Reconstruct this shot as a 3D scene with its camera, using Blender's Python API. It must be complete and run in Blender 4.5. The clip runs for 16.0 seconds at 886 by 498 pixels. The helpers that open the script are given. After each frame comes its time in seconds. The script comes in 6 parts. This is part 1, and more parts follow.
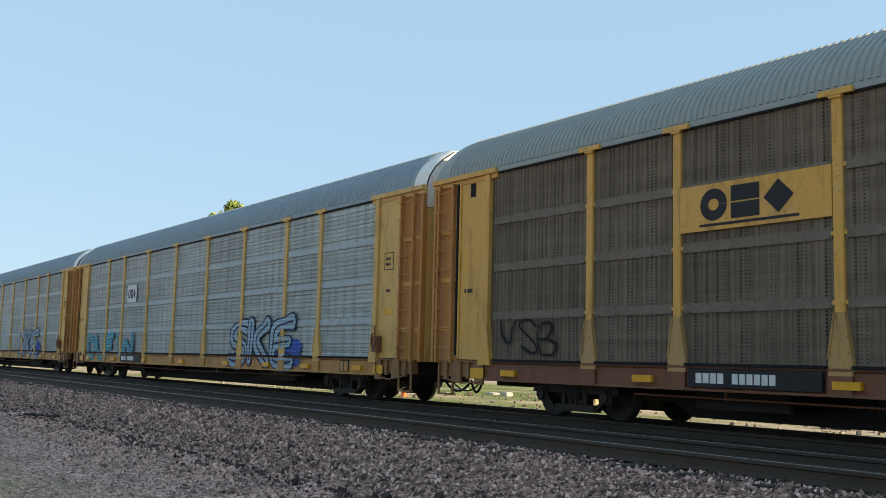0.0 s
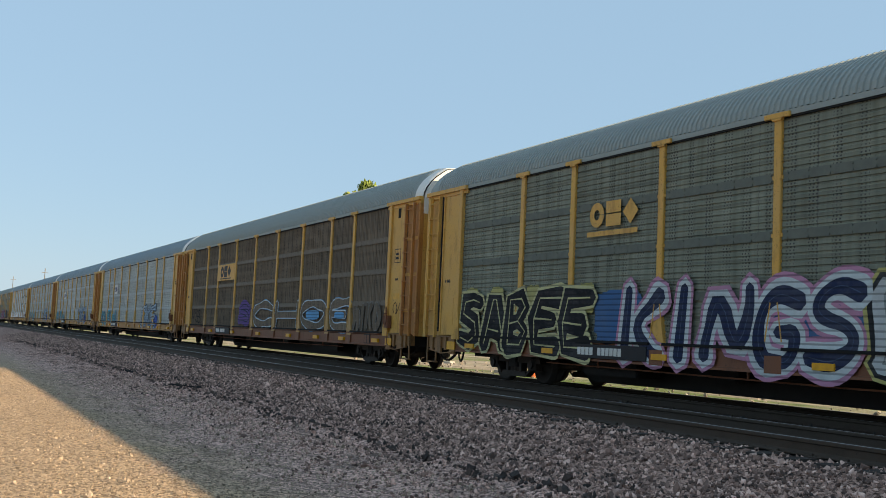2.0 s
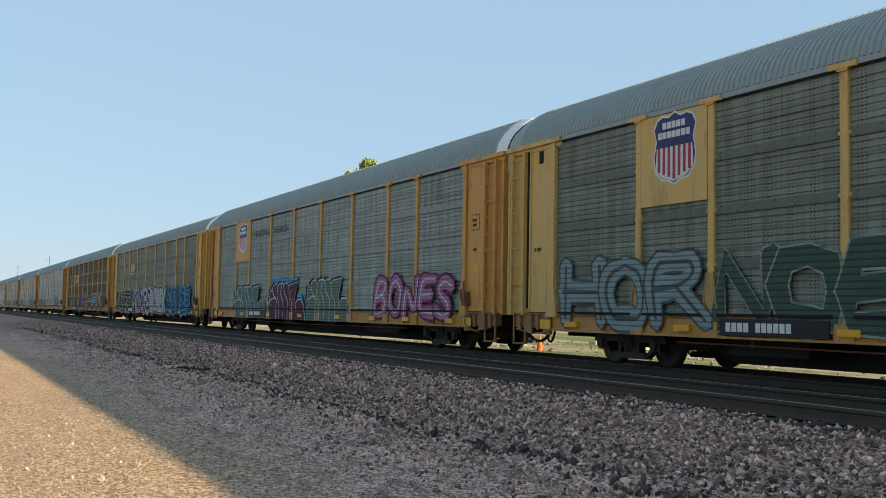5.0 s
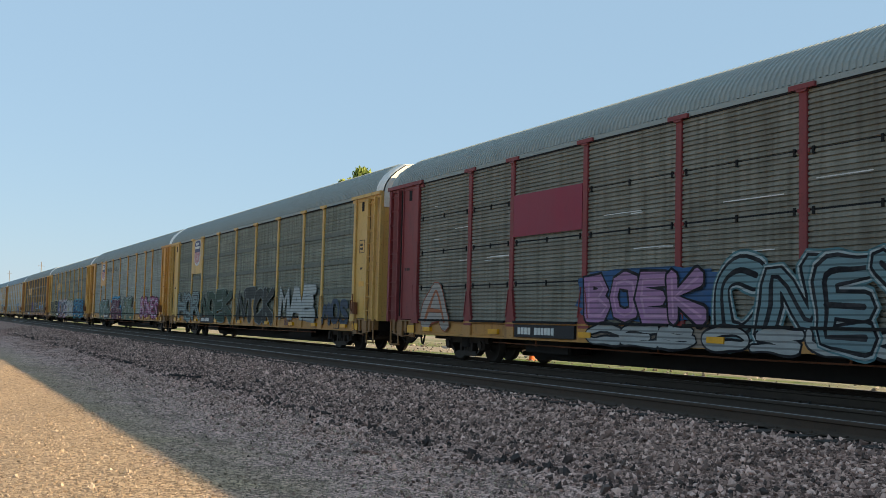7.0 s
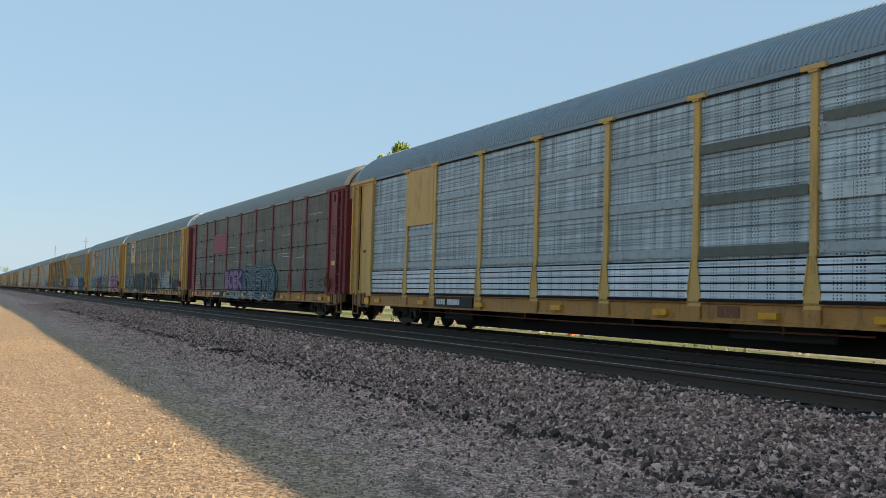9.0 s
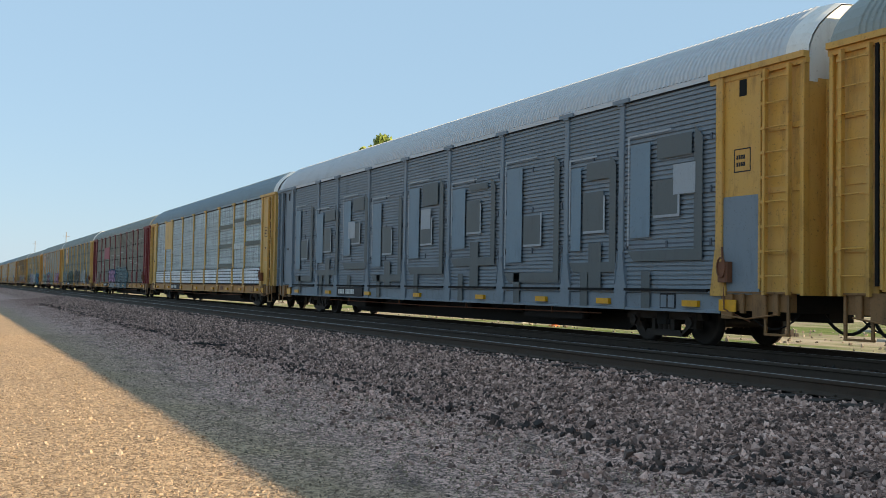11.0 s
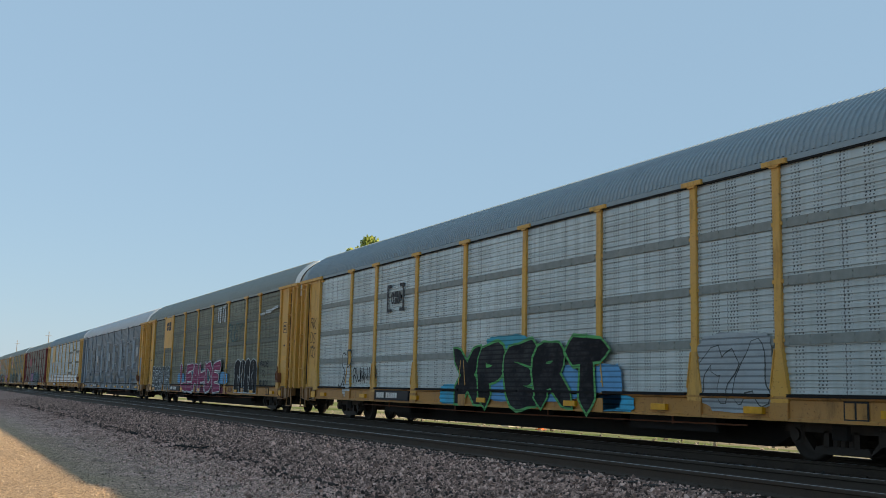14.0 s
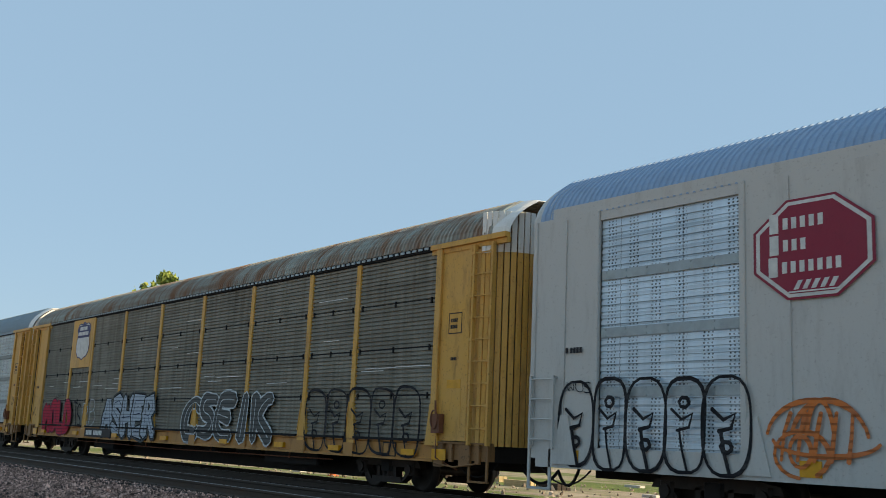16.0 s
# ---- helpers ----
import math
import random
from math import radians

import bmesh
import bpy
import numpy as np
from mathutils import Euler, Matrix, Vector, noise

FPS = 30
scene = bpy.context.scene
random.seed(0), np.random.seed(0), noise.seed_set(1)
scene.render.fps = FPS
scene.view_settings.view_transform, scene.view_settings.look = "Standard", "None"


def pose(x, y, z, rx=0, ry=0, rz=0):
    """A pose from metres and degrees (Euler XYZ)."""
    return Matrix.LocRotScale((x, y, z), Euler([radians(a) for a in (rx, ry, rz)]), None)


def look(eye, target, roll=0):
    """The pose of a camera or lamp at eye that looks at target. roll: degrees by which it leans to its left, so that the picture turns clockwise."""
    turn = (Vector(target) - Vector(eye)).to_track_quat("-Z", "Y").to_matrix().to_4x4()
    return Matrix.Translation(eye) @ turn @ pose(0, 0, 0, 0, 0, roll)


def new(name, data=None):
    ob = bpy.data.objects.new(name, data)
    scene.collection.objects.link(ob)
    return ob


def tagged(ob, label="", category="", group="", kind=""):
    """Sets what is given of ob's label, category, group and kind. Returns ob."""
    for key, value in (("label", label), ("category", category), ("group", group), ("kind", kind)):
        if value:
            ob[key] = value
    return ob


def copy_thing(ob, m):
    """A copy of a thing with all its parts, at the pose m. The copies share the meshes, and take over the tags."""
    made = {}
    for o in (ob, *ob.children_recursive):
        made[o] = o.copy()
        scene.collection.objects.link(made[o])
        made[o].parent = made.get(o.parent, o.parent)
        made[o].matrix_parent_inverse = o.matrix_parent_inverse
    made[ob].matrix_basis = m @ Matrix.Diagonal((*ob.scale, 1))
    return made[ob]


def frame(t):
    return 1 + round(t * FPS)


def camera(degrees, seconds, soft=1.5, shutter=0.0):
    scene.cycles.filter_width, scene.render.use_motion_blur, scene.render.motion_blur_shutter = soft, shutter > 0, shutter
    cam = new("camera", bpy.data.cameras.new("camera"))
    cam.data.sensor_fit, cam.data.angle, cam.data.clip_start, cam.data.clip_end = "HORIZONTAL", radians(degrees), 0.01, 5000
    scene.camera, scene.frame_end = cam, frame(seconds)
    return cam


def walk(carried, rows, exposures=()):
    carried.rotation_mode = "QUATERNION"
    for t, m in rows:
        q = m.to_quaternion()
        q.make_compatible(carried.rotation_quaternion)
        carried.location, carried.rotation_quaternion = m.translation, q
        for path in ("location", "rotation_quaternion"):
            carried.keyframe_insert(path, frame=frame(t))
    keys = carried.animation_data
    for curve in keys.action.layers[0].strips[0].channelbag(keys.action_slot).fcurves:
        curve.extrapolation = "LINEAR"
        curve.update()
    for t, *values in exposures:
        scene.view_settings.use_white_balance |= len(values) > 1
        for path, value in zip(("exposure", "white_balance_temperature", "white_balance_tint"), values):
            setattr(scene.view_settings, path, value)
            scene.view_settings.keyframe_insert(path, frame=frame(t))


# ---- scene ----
# Camera: a hand-held camera on the gravel road beside a double-track line. x runs along the track, z = 0 is the rail head.
CAM_Z = 0.96
cam = camera(46.56, 16.0, soft=0.8, shutter=0.02)
KELVIN = 7050
EXPOSURES = [(t, e, KELVIN, 14) for t, e in ((0, 0.98), (1, 0.90), (2.1, 0.74), (2.6, 0.84), (3.5, 0.92), (6, 0.78), (9, 0.76), (11.5, 0.85), (12.5, 0.74), (14, 0.62), (15, 0.66), (16, 0.64))]
PATH = [
    (0.0, pose(0, 0, CAM_Z, 96.26, -1.39, 55.94)),
    (0.5, pose(0, 0, CAM_Z, 95.36, -0.15, 56.00)),
    (1.0, pose(0, 0, CAM_Z, 95.61, -0.88, 59.01)),
    (1.5, pose(0, 0, CAM_Z, 94.49, -1.14, 60.94)),
    (2.0, pose(0, 0, CAM_Z, 94.89, -2.60, 63.13)),
    (2.5, pose(0, 0, CAM_Z, 93.72, -3.07, 62.00)),
    (3.0, pose(0, 0, CAM_Z, 93.42, -3.03, 62.42)),
    (3.5, pose(0, 0, CAM_Z, 92.41, -2.69, 62.34)),
    (3.7, pose(0, 0, CAM_Z, 92.83, -2.40, 62.58)),
    (5.8, pose(0, 0, CAM_Z, 93.64, -0.98, 63.57)),
    (6.0, pose(0, 0, CAM_Z, 93.89, -1.38, 63.24)),
    (6.5, pose(0, 0, CAM_Z, 94.18, -1.44, 62.88)),
    (7.0, pose(0, 0, CAM_Z, 94.07, -1.43, 63.02)),
    (7.5, pose(0, 0, CAM_Z, 93.68, -1.45, 64.16)),
    (8.0, pose(0, 0, CAM_Z, 92.65, -1.61, 64.67)),
    (8.5, pose(0, 0, CAM_Z, 92.58, -1.50, 64.99)),
    (9.0, pose(0, 0, CAM_Z, 92.64, -1.47, 65.21)),
    (9.2, pose(0, 0, CAM_Z, 92.82, -1.70, 65.16)),
    (11.3, pose(0, 0, CAM_Z, 92.27, -0.81, 64.07)),
    (11.5, pose(0, 0, CAM_Z, 92.78, -0.70, 64.16)),
    (12.0, pose(0, 0, CAM_Z, 93.65, -0.79, 63.87)),
    (12.5, pose(0, 0, CAM_Z, 94.39, -1.07, 63.35)),
    (13.0, pose(0, 0, CAM_Z, 96.01, -0.83, 63.89)),
    (13.5, pose(0, 0, CAM_Z, 96.65, -0.89, 64.05)),
    (14.0, pose(0, 0, CAM_Z, 97.87, -1.29, 63.46)),
    (14.5, pose(0, 0, CAM_Z, 98.85, -0.22, 58.11)),
    (15.0, pose(0, 0, CAM_Z, 98.86, -0.03, 56.50)),
    (15.5, pose(0, 0, CAM_Z, 99.83, -0.57, 55.70)),
    (16.0, pose(0, 0, CAM_Z, 100.71, -2.52, 52.18)),
]
walk(cam, PATH, EXPOSURES)
TRAIN_SPEED, TRAIN_ACC = 17.650, -0.0085

# ---- world, sun ----
SUN_DIR = Vector((0.78, 0.75, 0.465)).normalized()
world = bpy.data.worlds.new("sky")
scene.world = world
world.use_nodes = True
wn = world.node_tree.nodes
sky = wn.new("ShaderNodeTexSky")
sky.sky_type = "NISHITA"
sky.sun_disc = False
sky.sun_elevation = math.asin(SUN_DIR.z)
sky.sun_rotation = math.atan2(SUN_DIR.x, SUN_DIR.y)
sky.air_density, sky.dust_density, sky.ozone_density = 1.1, 0.25, 1.8
haze = wn.new("ShaderNodeMix")          # thin summer haze over the clear sky
haze.data_type = "RGBA"
haze.inputs[0].default_value = 0.85
haze.inputs[7].default_value = (1.70, 2.80, 3.92, 1)
world.node_tree.links.new(sky.outputs[0], haze.inputs[6])
world.node_tree.links.new(haze.outputs[2], wn["Background"].inputs[0])
wn["Background"].inputs[1].default_value = 0.12
sun = new("sun", bpy.data.lights.new("sun", "SUN"))
sun.data.energy, sun.data.angle, sun.data.color = 5.0, radians(0.6), (1.0, 0.83, 0.56)
sun.matrix_world = look(SUN_DIR * 200, (0, 0, 0))


# ---- materials ----
def nodes_of(name):
    m = bpy.data.materials.new(name)
    m.use_nodes = True
    nt = m.node_tree
    return m, nt, nt.nodes["Principled BSDF"]


def mixed(nt, a, b, fac, mode="MIX"):
    """A colour mix; a, b: colour or socket; fac: number or socket."""
    n = nt.nodes.new("ShaderNodeMix")
    n.data_type, n.blend_type = "RGBA", mode
    for i, val in ((6, a), (7, b), (0, fac)):
        if isinstance(val, bpy.types.NodeSocket):
            nt.links.new(val, n.inputs[i])
        elif i == 0:
            n.inputs[i].default_value = val
        else:
            n.inputs[i].default_value = (*val[:3], 1)
    return n.outputs[2]


def noise_at(nt, scale, stretch=(1, 1, 1), detail=4.0, rough=0.6, lo=0.4, hi=0.65, space="Object"):
    tc = nt.nodes.new("ShaderNodeTexCoord")
    mp = nt.nodes.new("ShaderNodeMapping")
    mp.inputs["Scale"].default_value = stretch
    nt.links.new(tc.outputs[space], mp.inputs[0])
    if space == "Object":
        info = nt.nodes.new("ShaderNodeObjectInfo")
        mul = nt.nodes.new("ShaderNodeMath")
        mul.operation, mul.inputs[1].default_value = "MULTIPLY", 37.0
        nt.links.new(info.outputs["Random"], mul.inputs[0])
        nt.links.new(mul.outputs[0], mp.inputs["Location"])
    nz = nt.nodes.new("ShaderNodeTexNoise")
    nz.inputs["Scale"].default_value, nz.inputs["Detail"].default_value, nz.inputs["Roughness"].default_value = scale, detail, rough
    nt.links.new(mp.outputs[0], nz.inputs["Vector"])
    ramp = nt.nodes.new("ShaderNodeMapRange")
    ramp.inputs[1].default_value, ramp.inputs[2].default_value = lo, hi
    nt.links.new(nz.outputs[0], ramp.inputs[0])
    return ramp.outputs[0]


def bumped(nt, bsdf, height, strength, dist):
    b = nt.nodes.new("ShaderNodeBump")
    b.inputs["Strength"].default_value, b.inputs["Distance"].default_value = strength, dist
    nt.links.new(height, b.inputs["Height"])
    nt.links.new(b.outputs[0], bsdf.inputs["Normal"])


def math_node(nt, op, a, b=None):
    n = nt.nodes.new("ShaderNodeMath")
    n.operation = op
    for i, val in enumerate((a, b)):
        if val is None:
            continue
        if isinstance(val, bpy.types.NodeSocket):
            nt.links.new(val, n.inputs[i])
        else:
            n.inputs[i].default_value = val
    return n.outputs[0]


def painted(name, col, dirt=(0.09, 0.06, 0.035), amount=0.55, rough=0.55, metal=0.0, streak=True, fade=0.25):
    """Weathered paint: broad fading, run-down streaks, fine speckle."""
    m, nt, bs = nodes_of(name)
    pale = tuple(c * 0.75 + 0.25 * sum(col) / 3 for c in col)
    broad = noise_at(nt, 0.9, (1, 1, 1), lo=0.35, hi=0.7)
    c = mixed(nt, col, pale, math_node(nt, "MULTIPLY", broad, fade * 2))
    run = noise_at(nt, 1.7, (2.2, 2.2, 0.5) if streak else (1, 1, 1), detail=8, rough=0.72, lo=0.52, hi=0.80)
    c = mixed(nt, c, dirt, math_node(nt, "MULTIPLY", run, amount))
    spec = noise_at(nt, 22.0, (1, 1, 1), detail=3, lo=0.6, hi=0.72)
    c = mixed(nt, c, tuple(d * 0.8 for d in dirt), math_node(nt, "MULTIPLY", spec, amount * 0.7))
    nt.links.new(c, bs.inputs["Base Color"])
    bs.inputs["Roughness"].default_value, bs.inputs["Metallic"].default_value = rough, metal
    bs.inputs["Specular IOR Level"].default_value = 0.3
    bumped(nt, bs, noise_at(nt, 9.0, lo=0.2, hi=0.8), 0.25, 0.006)
    return m


def sheet_metal(name, col, dirt, amount, rough, metal, holes=True, rib=0.105, waves=True, lines=0.14, punch=0.34, blotch=None):
    """Galvanised side screen: grime in streaks and tiers, and rows of small punched holes."""
    m, nt, bs = nodes_of(name)
    broad = noise_at(nt, 0.55, (1, 1, 1.6), lo=0.35, hi=0.68)
    c = mixed(nt, col, tuple(x * 0.72 for x in col), broad)
    info = nt.nodes.new("ShaderNodeObjectInfo")
    c = mixed(nt, c, tuple(x * 0.62 for x in col), math_node(nt, "MULTIPLY", info.outputs["Random"], 0.6))
    run = noise_at(nt, 1.6, (5.0, 1, 0.28), detail=7, lo=0.42, hi=0.75)
    c = mixed(nt, c, dirt, math_node(nt, "MULTIPLY", run, amount))
    lay = noise_at(nt, 1.3, (0.15, 1, 4.5), detail=5, lo=0.4, hi=0.75)
    c = mixed(nt, c, tuple(d * 0.85 for d in dirt), math_node(nt, "MULTIPLY", lay, amount * 0.7))
    if blotch:
        c = mixed(nt, c, blotch, noise_at(nt, 0.8, (1.6, 0.5, 0.5), detail=8, rough=0.7, lo=0.50, hi=0.64))
    if holes:
        tc = nt.nodes.new("ShaderNodeTexCoord")
        sp = nt.nodes.new("ShaderNodeSeparateXYZ")
        nt.links.new(tc.outputs["Object"], sp.inputs[0])
        def rows_of(sock, pitch, width):
            fr = math_node(nt, "FRACT", math_node(nt, "MULTIPLY", sock, 1 / pitch))
            return math_node(nt, "LESS_THAN", math_node(nt, "ABSOLUTE", math_node(nt, "SUBTRACT", fr, 0.5)), width)
        hx = rows_of(sp.outputs[0], 0.075, 0.2)
        hz = rows_of(sp.outputs[2], rib / 2, 0.24)
        gap = rows_of(sp.outputs[0], 0.47, 0.22)
        dots = math_node(nt, "MULTIPLY", math_node(nt, "MULTIPLY", hx, hz), gap)
        patchy = noise_at(nt, 1.7, (1, 1, 2.0), lo=0.38, hi=0.58)
        dots = math_node(nt, "MULTIPLY", dots, math_node(nt, "ADD", math_node(nt, "MULTIPLY", patchy, 0.6), punch))
        c = mixed(nt, c, (0.02, 0.022, 0.025), dots)
        # Corrugation shading put into the colour as dark rows, upright without waves.
        wave = rows_of(sp.outputs[2], rib * 1.5, 0.13) if waves else rows_of(sp.outputs[0], 0.21, 0.12)
        c = mixed(nt, c, tuple(d * 0.55 for d in dirt), math_node(nt, "MULTIPLY", wave, math_node(nt, "ADD", math_node(nt, "MULTIPLY", lay, 0.42), lines)))
        seam = rows_of(sp.outputs[0], 1.24, 0.006)
        c = mixed(nt, c, (0.05, 0.05, 0.05), math_node(nt, "MULTIPLY", seam, 0.6))
    nt.links.new(c, bs.inputs["Base Color"])
    bs.inputs["Metallic"].default_value = metal
    bs.inputs["Specular IOR Level"].default_value = 0.3
    rr = nt.nodes.new("ShaderNodeMapRange")
    rr.inputs[3].default_value, rr.inputs[4].default_value = rough, min(1.0, rough + 0.25)
    nt.links.new(run, rr.inputs[0])
    nt.links.new(rr.outputs[0], bs.inputs["Roughness"])
    bumped(nt, bs, noise_at(nt, 2.5, (1, 1, 1), lo=0.2, hi=0.8), 0.3, 0.012)
    return m


def plain(name, col, rough=0.6, metal=0.0, var=0.25):
    m, nt, bs = nodes_of(name)
    c = mixed(nt, col, tuple(x * (1 - var) for x in col), noise_at(nt, 6.0, lo=0.3, hi=0.7))
    nt.links.new(c, bs.inputs["Base Color"])
    bs.inputs["Roughness"].default_value, bs.inputs["Metallic"].default_value = rough, metal
    bs.inputs["Specular IOR Level"].default_value = 0.3
    return m


def spray(name, col):
    """Spray paint over ribbed steel: thin in places, the ribs' groove shade painted in as dark stripes."""
    m, nt, bs = nodes_of(name)
    thin = noise_at(nt, 3.0, (1, 1, 2.0), detail=5, lo=0.5, hi=0.8)
    c = mixed(nt, col, tuple(x * 0.6 + 0.04 for x in col), math_node(nt, "MULTIPLY", thin, 0.85))
    c = mixed(nt, c, tuple(x * 0.55 + 0.07 for x in col), math_node(nt, "MULTIPLY", noise_at(nt, 1.1, (1, 1, 1), detail=7, rough=0.7, lo=0.45, hi=0.65), 0.6))
    tc = nt.nodes.new("ShaderNodeTexCoord")
    sp = nt.nodes.new("ShaderNodeSeparateXYZ")
    nt.links.new(tc.outputs["Object"], sp.inputs[0])
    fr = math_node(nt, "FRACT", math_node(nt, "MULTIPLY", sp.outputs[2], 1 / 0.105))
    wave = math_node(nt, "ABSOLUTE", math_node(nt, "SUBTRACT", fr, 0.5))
    groove_shade = math_node(nt, "LESS_THAN", wave, 0.15)
    c = mixed(nt, c, tuple(x * 0.35 + 0.01 for x in col), math_node(nt, "MULTIPLY", groove_shade, 0.75))
    nt.links.new(c, bs.inputs["Base Color"])
    bs.inputs["Roughness"].default_value = 0.75
    bs.inputs["Specular IOR Level"].default_value = 0.12
    bumped(nt, bs, wave, 0.25, 0.02)
    return m


YELLOW = painted("aged yellow paint", (0.63, 0.34, 0.065), dirt=(0.13, 0.052, 0.018), amount=0.8)
ORANGE_PAINT = painted("orange yellow paint", (0.60, 0.28, 0.05), dirt=(0.10, 0.04, 0.015), amount=0.75)
SILL_GRIME = painted("grimy end sill steel", (0.25, 0.125, 0.045), dirt=(0.03, 0.02, 0.015), amount=1.0, fade=0.1)
TAN = painted("faded tan yellow paint", (0.62, 0.37, 0.10), dirt=(0.10, 0.055, 0.025), amount=0.7)
RED = painted("oxide red paint", (0.22, 0.034, 0.034), dirt=(0.06, 0.022, 0.018), amount=0.65)
PLATE_RED = painted("red name board paint", (0.26, 0.02, 0.045), dirt=(0.1, 0.02, 0.03), amount=0.3)
GREY = painted("grey car paint", (0.50, 0.50, 0.465), dirt=(0.20, 0.175, 0.15), amount=0.4)
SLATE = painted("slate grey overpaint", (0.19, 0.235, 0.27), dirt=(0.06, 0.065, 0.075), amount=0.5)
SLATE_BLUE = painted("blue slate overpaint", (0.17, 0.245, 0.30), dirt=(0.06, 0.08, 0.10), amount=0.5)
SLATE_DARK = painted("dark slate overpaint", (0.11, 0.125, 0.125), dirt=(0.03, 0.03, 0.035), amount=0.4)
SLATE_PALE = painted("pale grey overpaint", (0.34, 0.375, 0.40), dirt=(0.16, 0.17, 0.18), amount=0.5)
FOOT_RUST = painted("rust stained post foot", (0.44, 0.26, 0.09), dirt=(0.10, 0.05, 0.025), amount=0.95)
FOOT_TAN = painted("dusty yellow post foot", (0.43, 0.25, 0.075), dirt=(0.12, 0.055, 0.025), amount=0.95)
END_RUST = painted("rusting orange end paint", (0.47, 0.20, 0.045), dirt=(0.09, 0.03, 0.014), amount=1.0)
SILL_RUST = painted("rusty brown sill paint", (0.19, 0.07, 0.032), dirt=(0.05, 0.028, 0.02), amount=0.7)
SILL_YELLOW = painted("grimy yellow sill paint", (0.45, 0.215, 0.05), dirt=(0.06, 0.028, 0.014), amount=0.95)
WHITE = painted("white cap paint", (0.72, 0.71, 0.66), dirt=(0.3, 0.22, 0.13), amount=0.45)
CAP_TAN = painted("rust stained tan cap paint", (0.50, 0.36, 0.20), dirt=(0.13, 0.06, 0.03), amount=0.9)
BLACK = plain("underframe grime", (0.018, 0.016, 0.015), 0.8)
SLOT_SHADE = plain("dark slots and shade", (0.012, 0.012, 0.012), 0.9)
WHEEL = plain("wheel steel", (0.045, 0.036, 0.03), 0.65, 0.4)
AMBER = plain("amber reflector", (0.75, 0.36, 0.015), 0.35)
INK = plain("black stencil ink", (0.015, 0.015, 0.018), 0.6)
CHALK = plain("white stencil paint", (0.68, 0.68, 0.64), 0.6)
NAVY = plain("navy paint", (0.025, 0.03, 0.12), 0.5)
FLAG_RED = plain("red stripe paint", (0.42, 0.03, 0.05), 0.5)
GALV_LIGHT = sheet_metal("bright galvanised screen", (0.63, 0.71, 0.71), (0.28, 0.305, 0.285), 0.4, 0.42, 0.22, lines=0.05)
GALV_WHITE = sheet_metal("bright white screen", (0.66, 0.78, 0.86), (0.30, 0.40, 0.46), 0.35, 0.3, 0.35, lines=0.22, punch=0.4)
GALV_BLUE = sheet_metal("blue grey galvanised screen", (0.60, 0.71, 0.74), (0.17, 0.205, 0.20), 0.8, 0.42, 0.22, lines=0.2)
GALV_PALE = sheet_metal("pale weathered screen", (0.47, 0.52, 0.50), (0.21, 0.215, 0.19), 0.5, 0.5, 0.2)
GALV_GREY = sheet_metal("grey galvanised screen", (0.385, 0.435, 0.385), (0.135, 0.145, 0.115), 0.65, 0.55, 0.15)
GALV_GREEN = sheet_metal("dull green grey screen", (0.285, 0.305, 0.235), (0.092, 0.095, 0.07), 0.65, 0.6, 0.08)
GALV_BROWN = sheet_metal("grimy brown black screen", (0.225, 0.175, 0.125), (0.088, 0.066, 0.045), 0.65, 0.8, 0.0, waves=False)
RIB_GREY = sheet_metal("dull ribbed grey steel", (0.285, 0.28, 0.23), (0.10, 0.09, 0.068), 0.75, 0.6, 0.04, holes=False)
STRIP_GREY = plain("grey joint strip", (0.25, 0.275, 0.255), 0.6, 0.0)
STRIP_PALE = plain("pale joint strip", (0.37, 0.43, 0.44), 0.5, 0.15)
STRIP_BROWN = plain("brown grey joint strip", (0.175, 0.145, 0.11), 0.7, 0.0)
STRIP_DARK = plain("dark joint strip", (0.135, 0.148, 0.122), 0.65, 0.0)
STRIP_SLATE = plain("slate joint strip", (0.10, 0.12, 0.145), 0.6)
ROOF_BLUE = painted("blue grey roof steel", (0.245, 0.315, 0.345), dirt=(0.14, 0.17, 0.18), amount=0.5, rough=0.62, metal=0.1, streak=False)
ROOF_GREY = painted("grey galvanised roof steel", (0.28, 0.315, 0.295), dirt=(0.165, 0.18, 0.165), amount=0.5, rough=0.62, metal=0.1, streak=False)
ROOF_SILVER = painted("silver roof steel", (0.55, 0.57, 0.58), dirt=(0.3, 0.3, 0.29), amount=0.4, rough=0.62, metal=0.2, streak=False)
ROOF_RUST = sheet_metal("rusting green grey roof steel", (0.42, 0.47, 0.42), (0.21, 0.115, 0.065), 0.9, 0.7, 0.0, holes=False, blotch=(0.22, 0.12, 0.068))
ROOF_BRIGHT = painted("bright blue grey roof steel", (0.26, 0.38, 0.52), dirt=(0.14, 0.19, 0.25), amount=0.35, rough=0.6, metal=0.25, streak=False)


# ---- mesh helpers ----
def mesh_of(name, verts, faces, mat, smooth=False):
    me = bpy.data.meshes.new(name)
    me.from_pydata([tuple(v) for v in verts], [], [tuple(f) for f in faces])
    me.materials.append(mat)
    if smooth:
        me.polygons.foreach_set("use_smooth", [True] * len(me.polygons))
    me.update()
    return me


def linked(name, me, parent=None, label="", m=None):
    ob = new(name, me)
    if parent is not None:
        ob.parent = parent
    if m is not None:
        ob.matrix_basis = m
    if label:
        tagged(ob, label)
    return ob


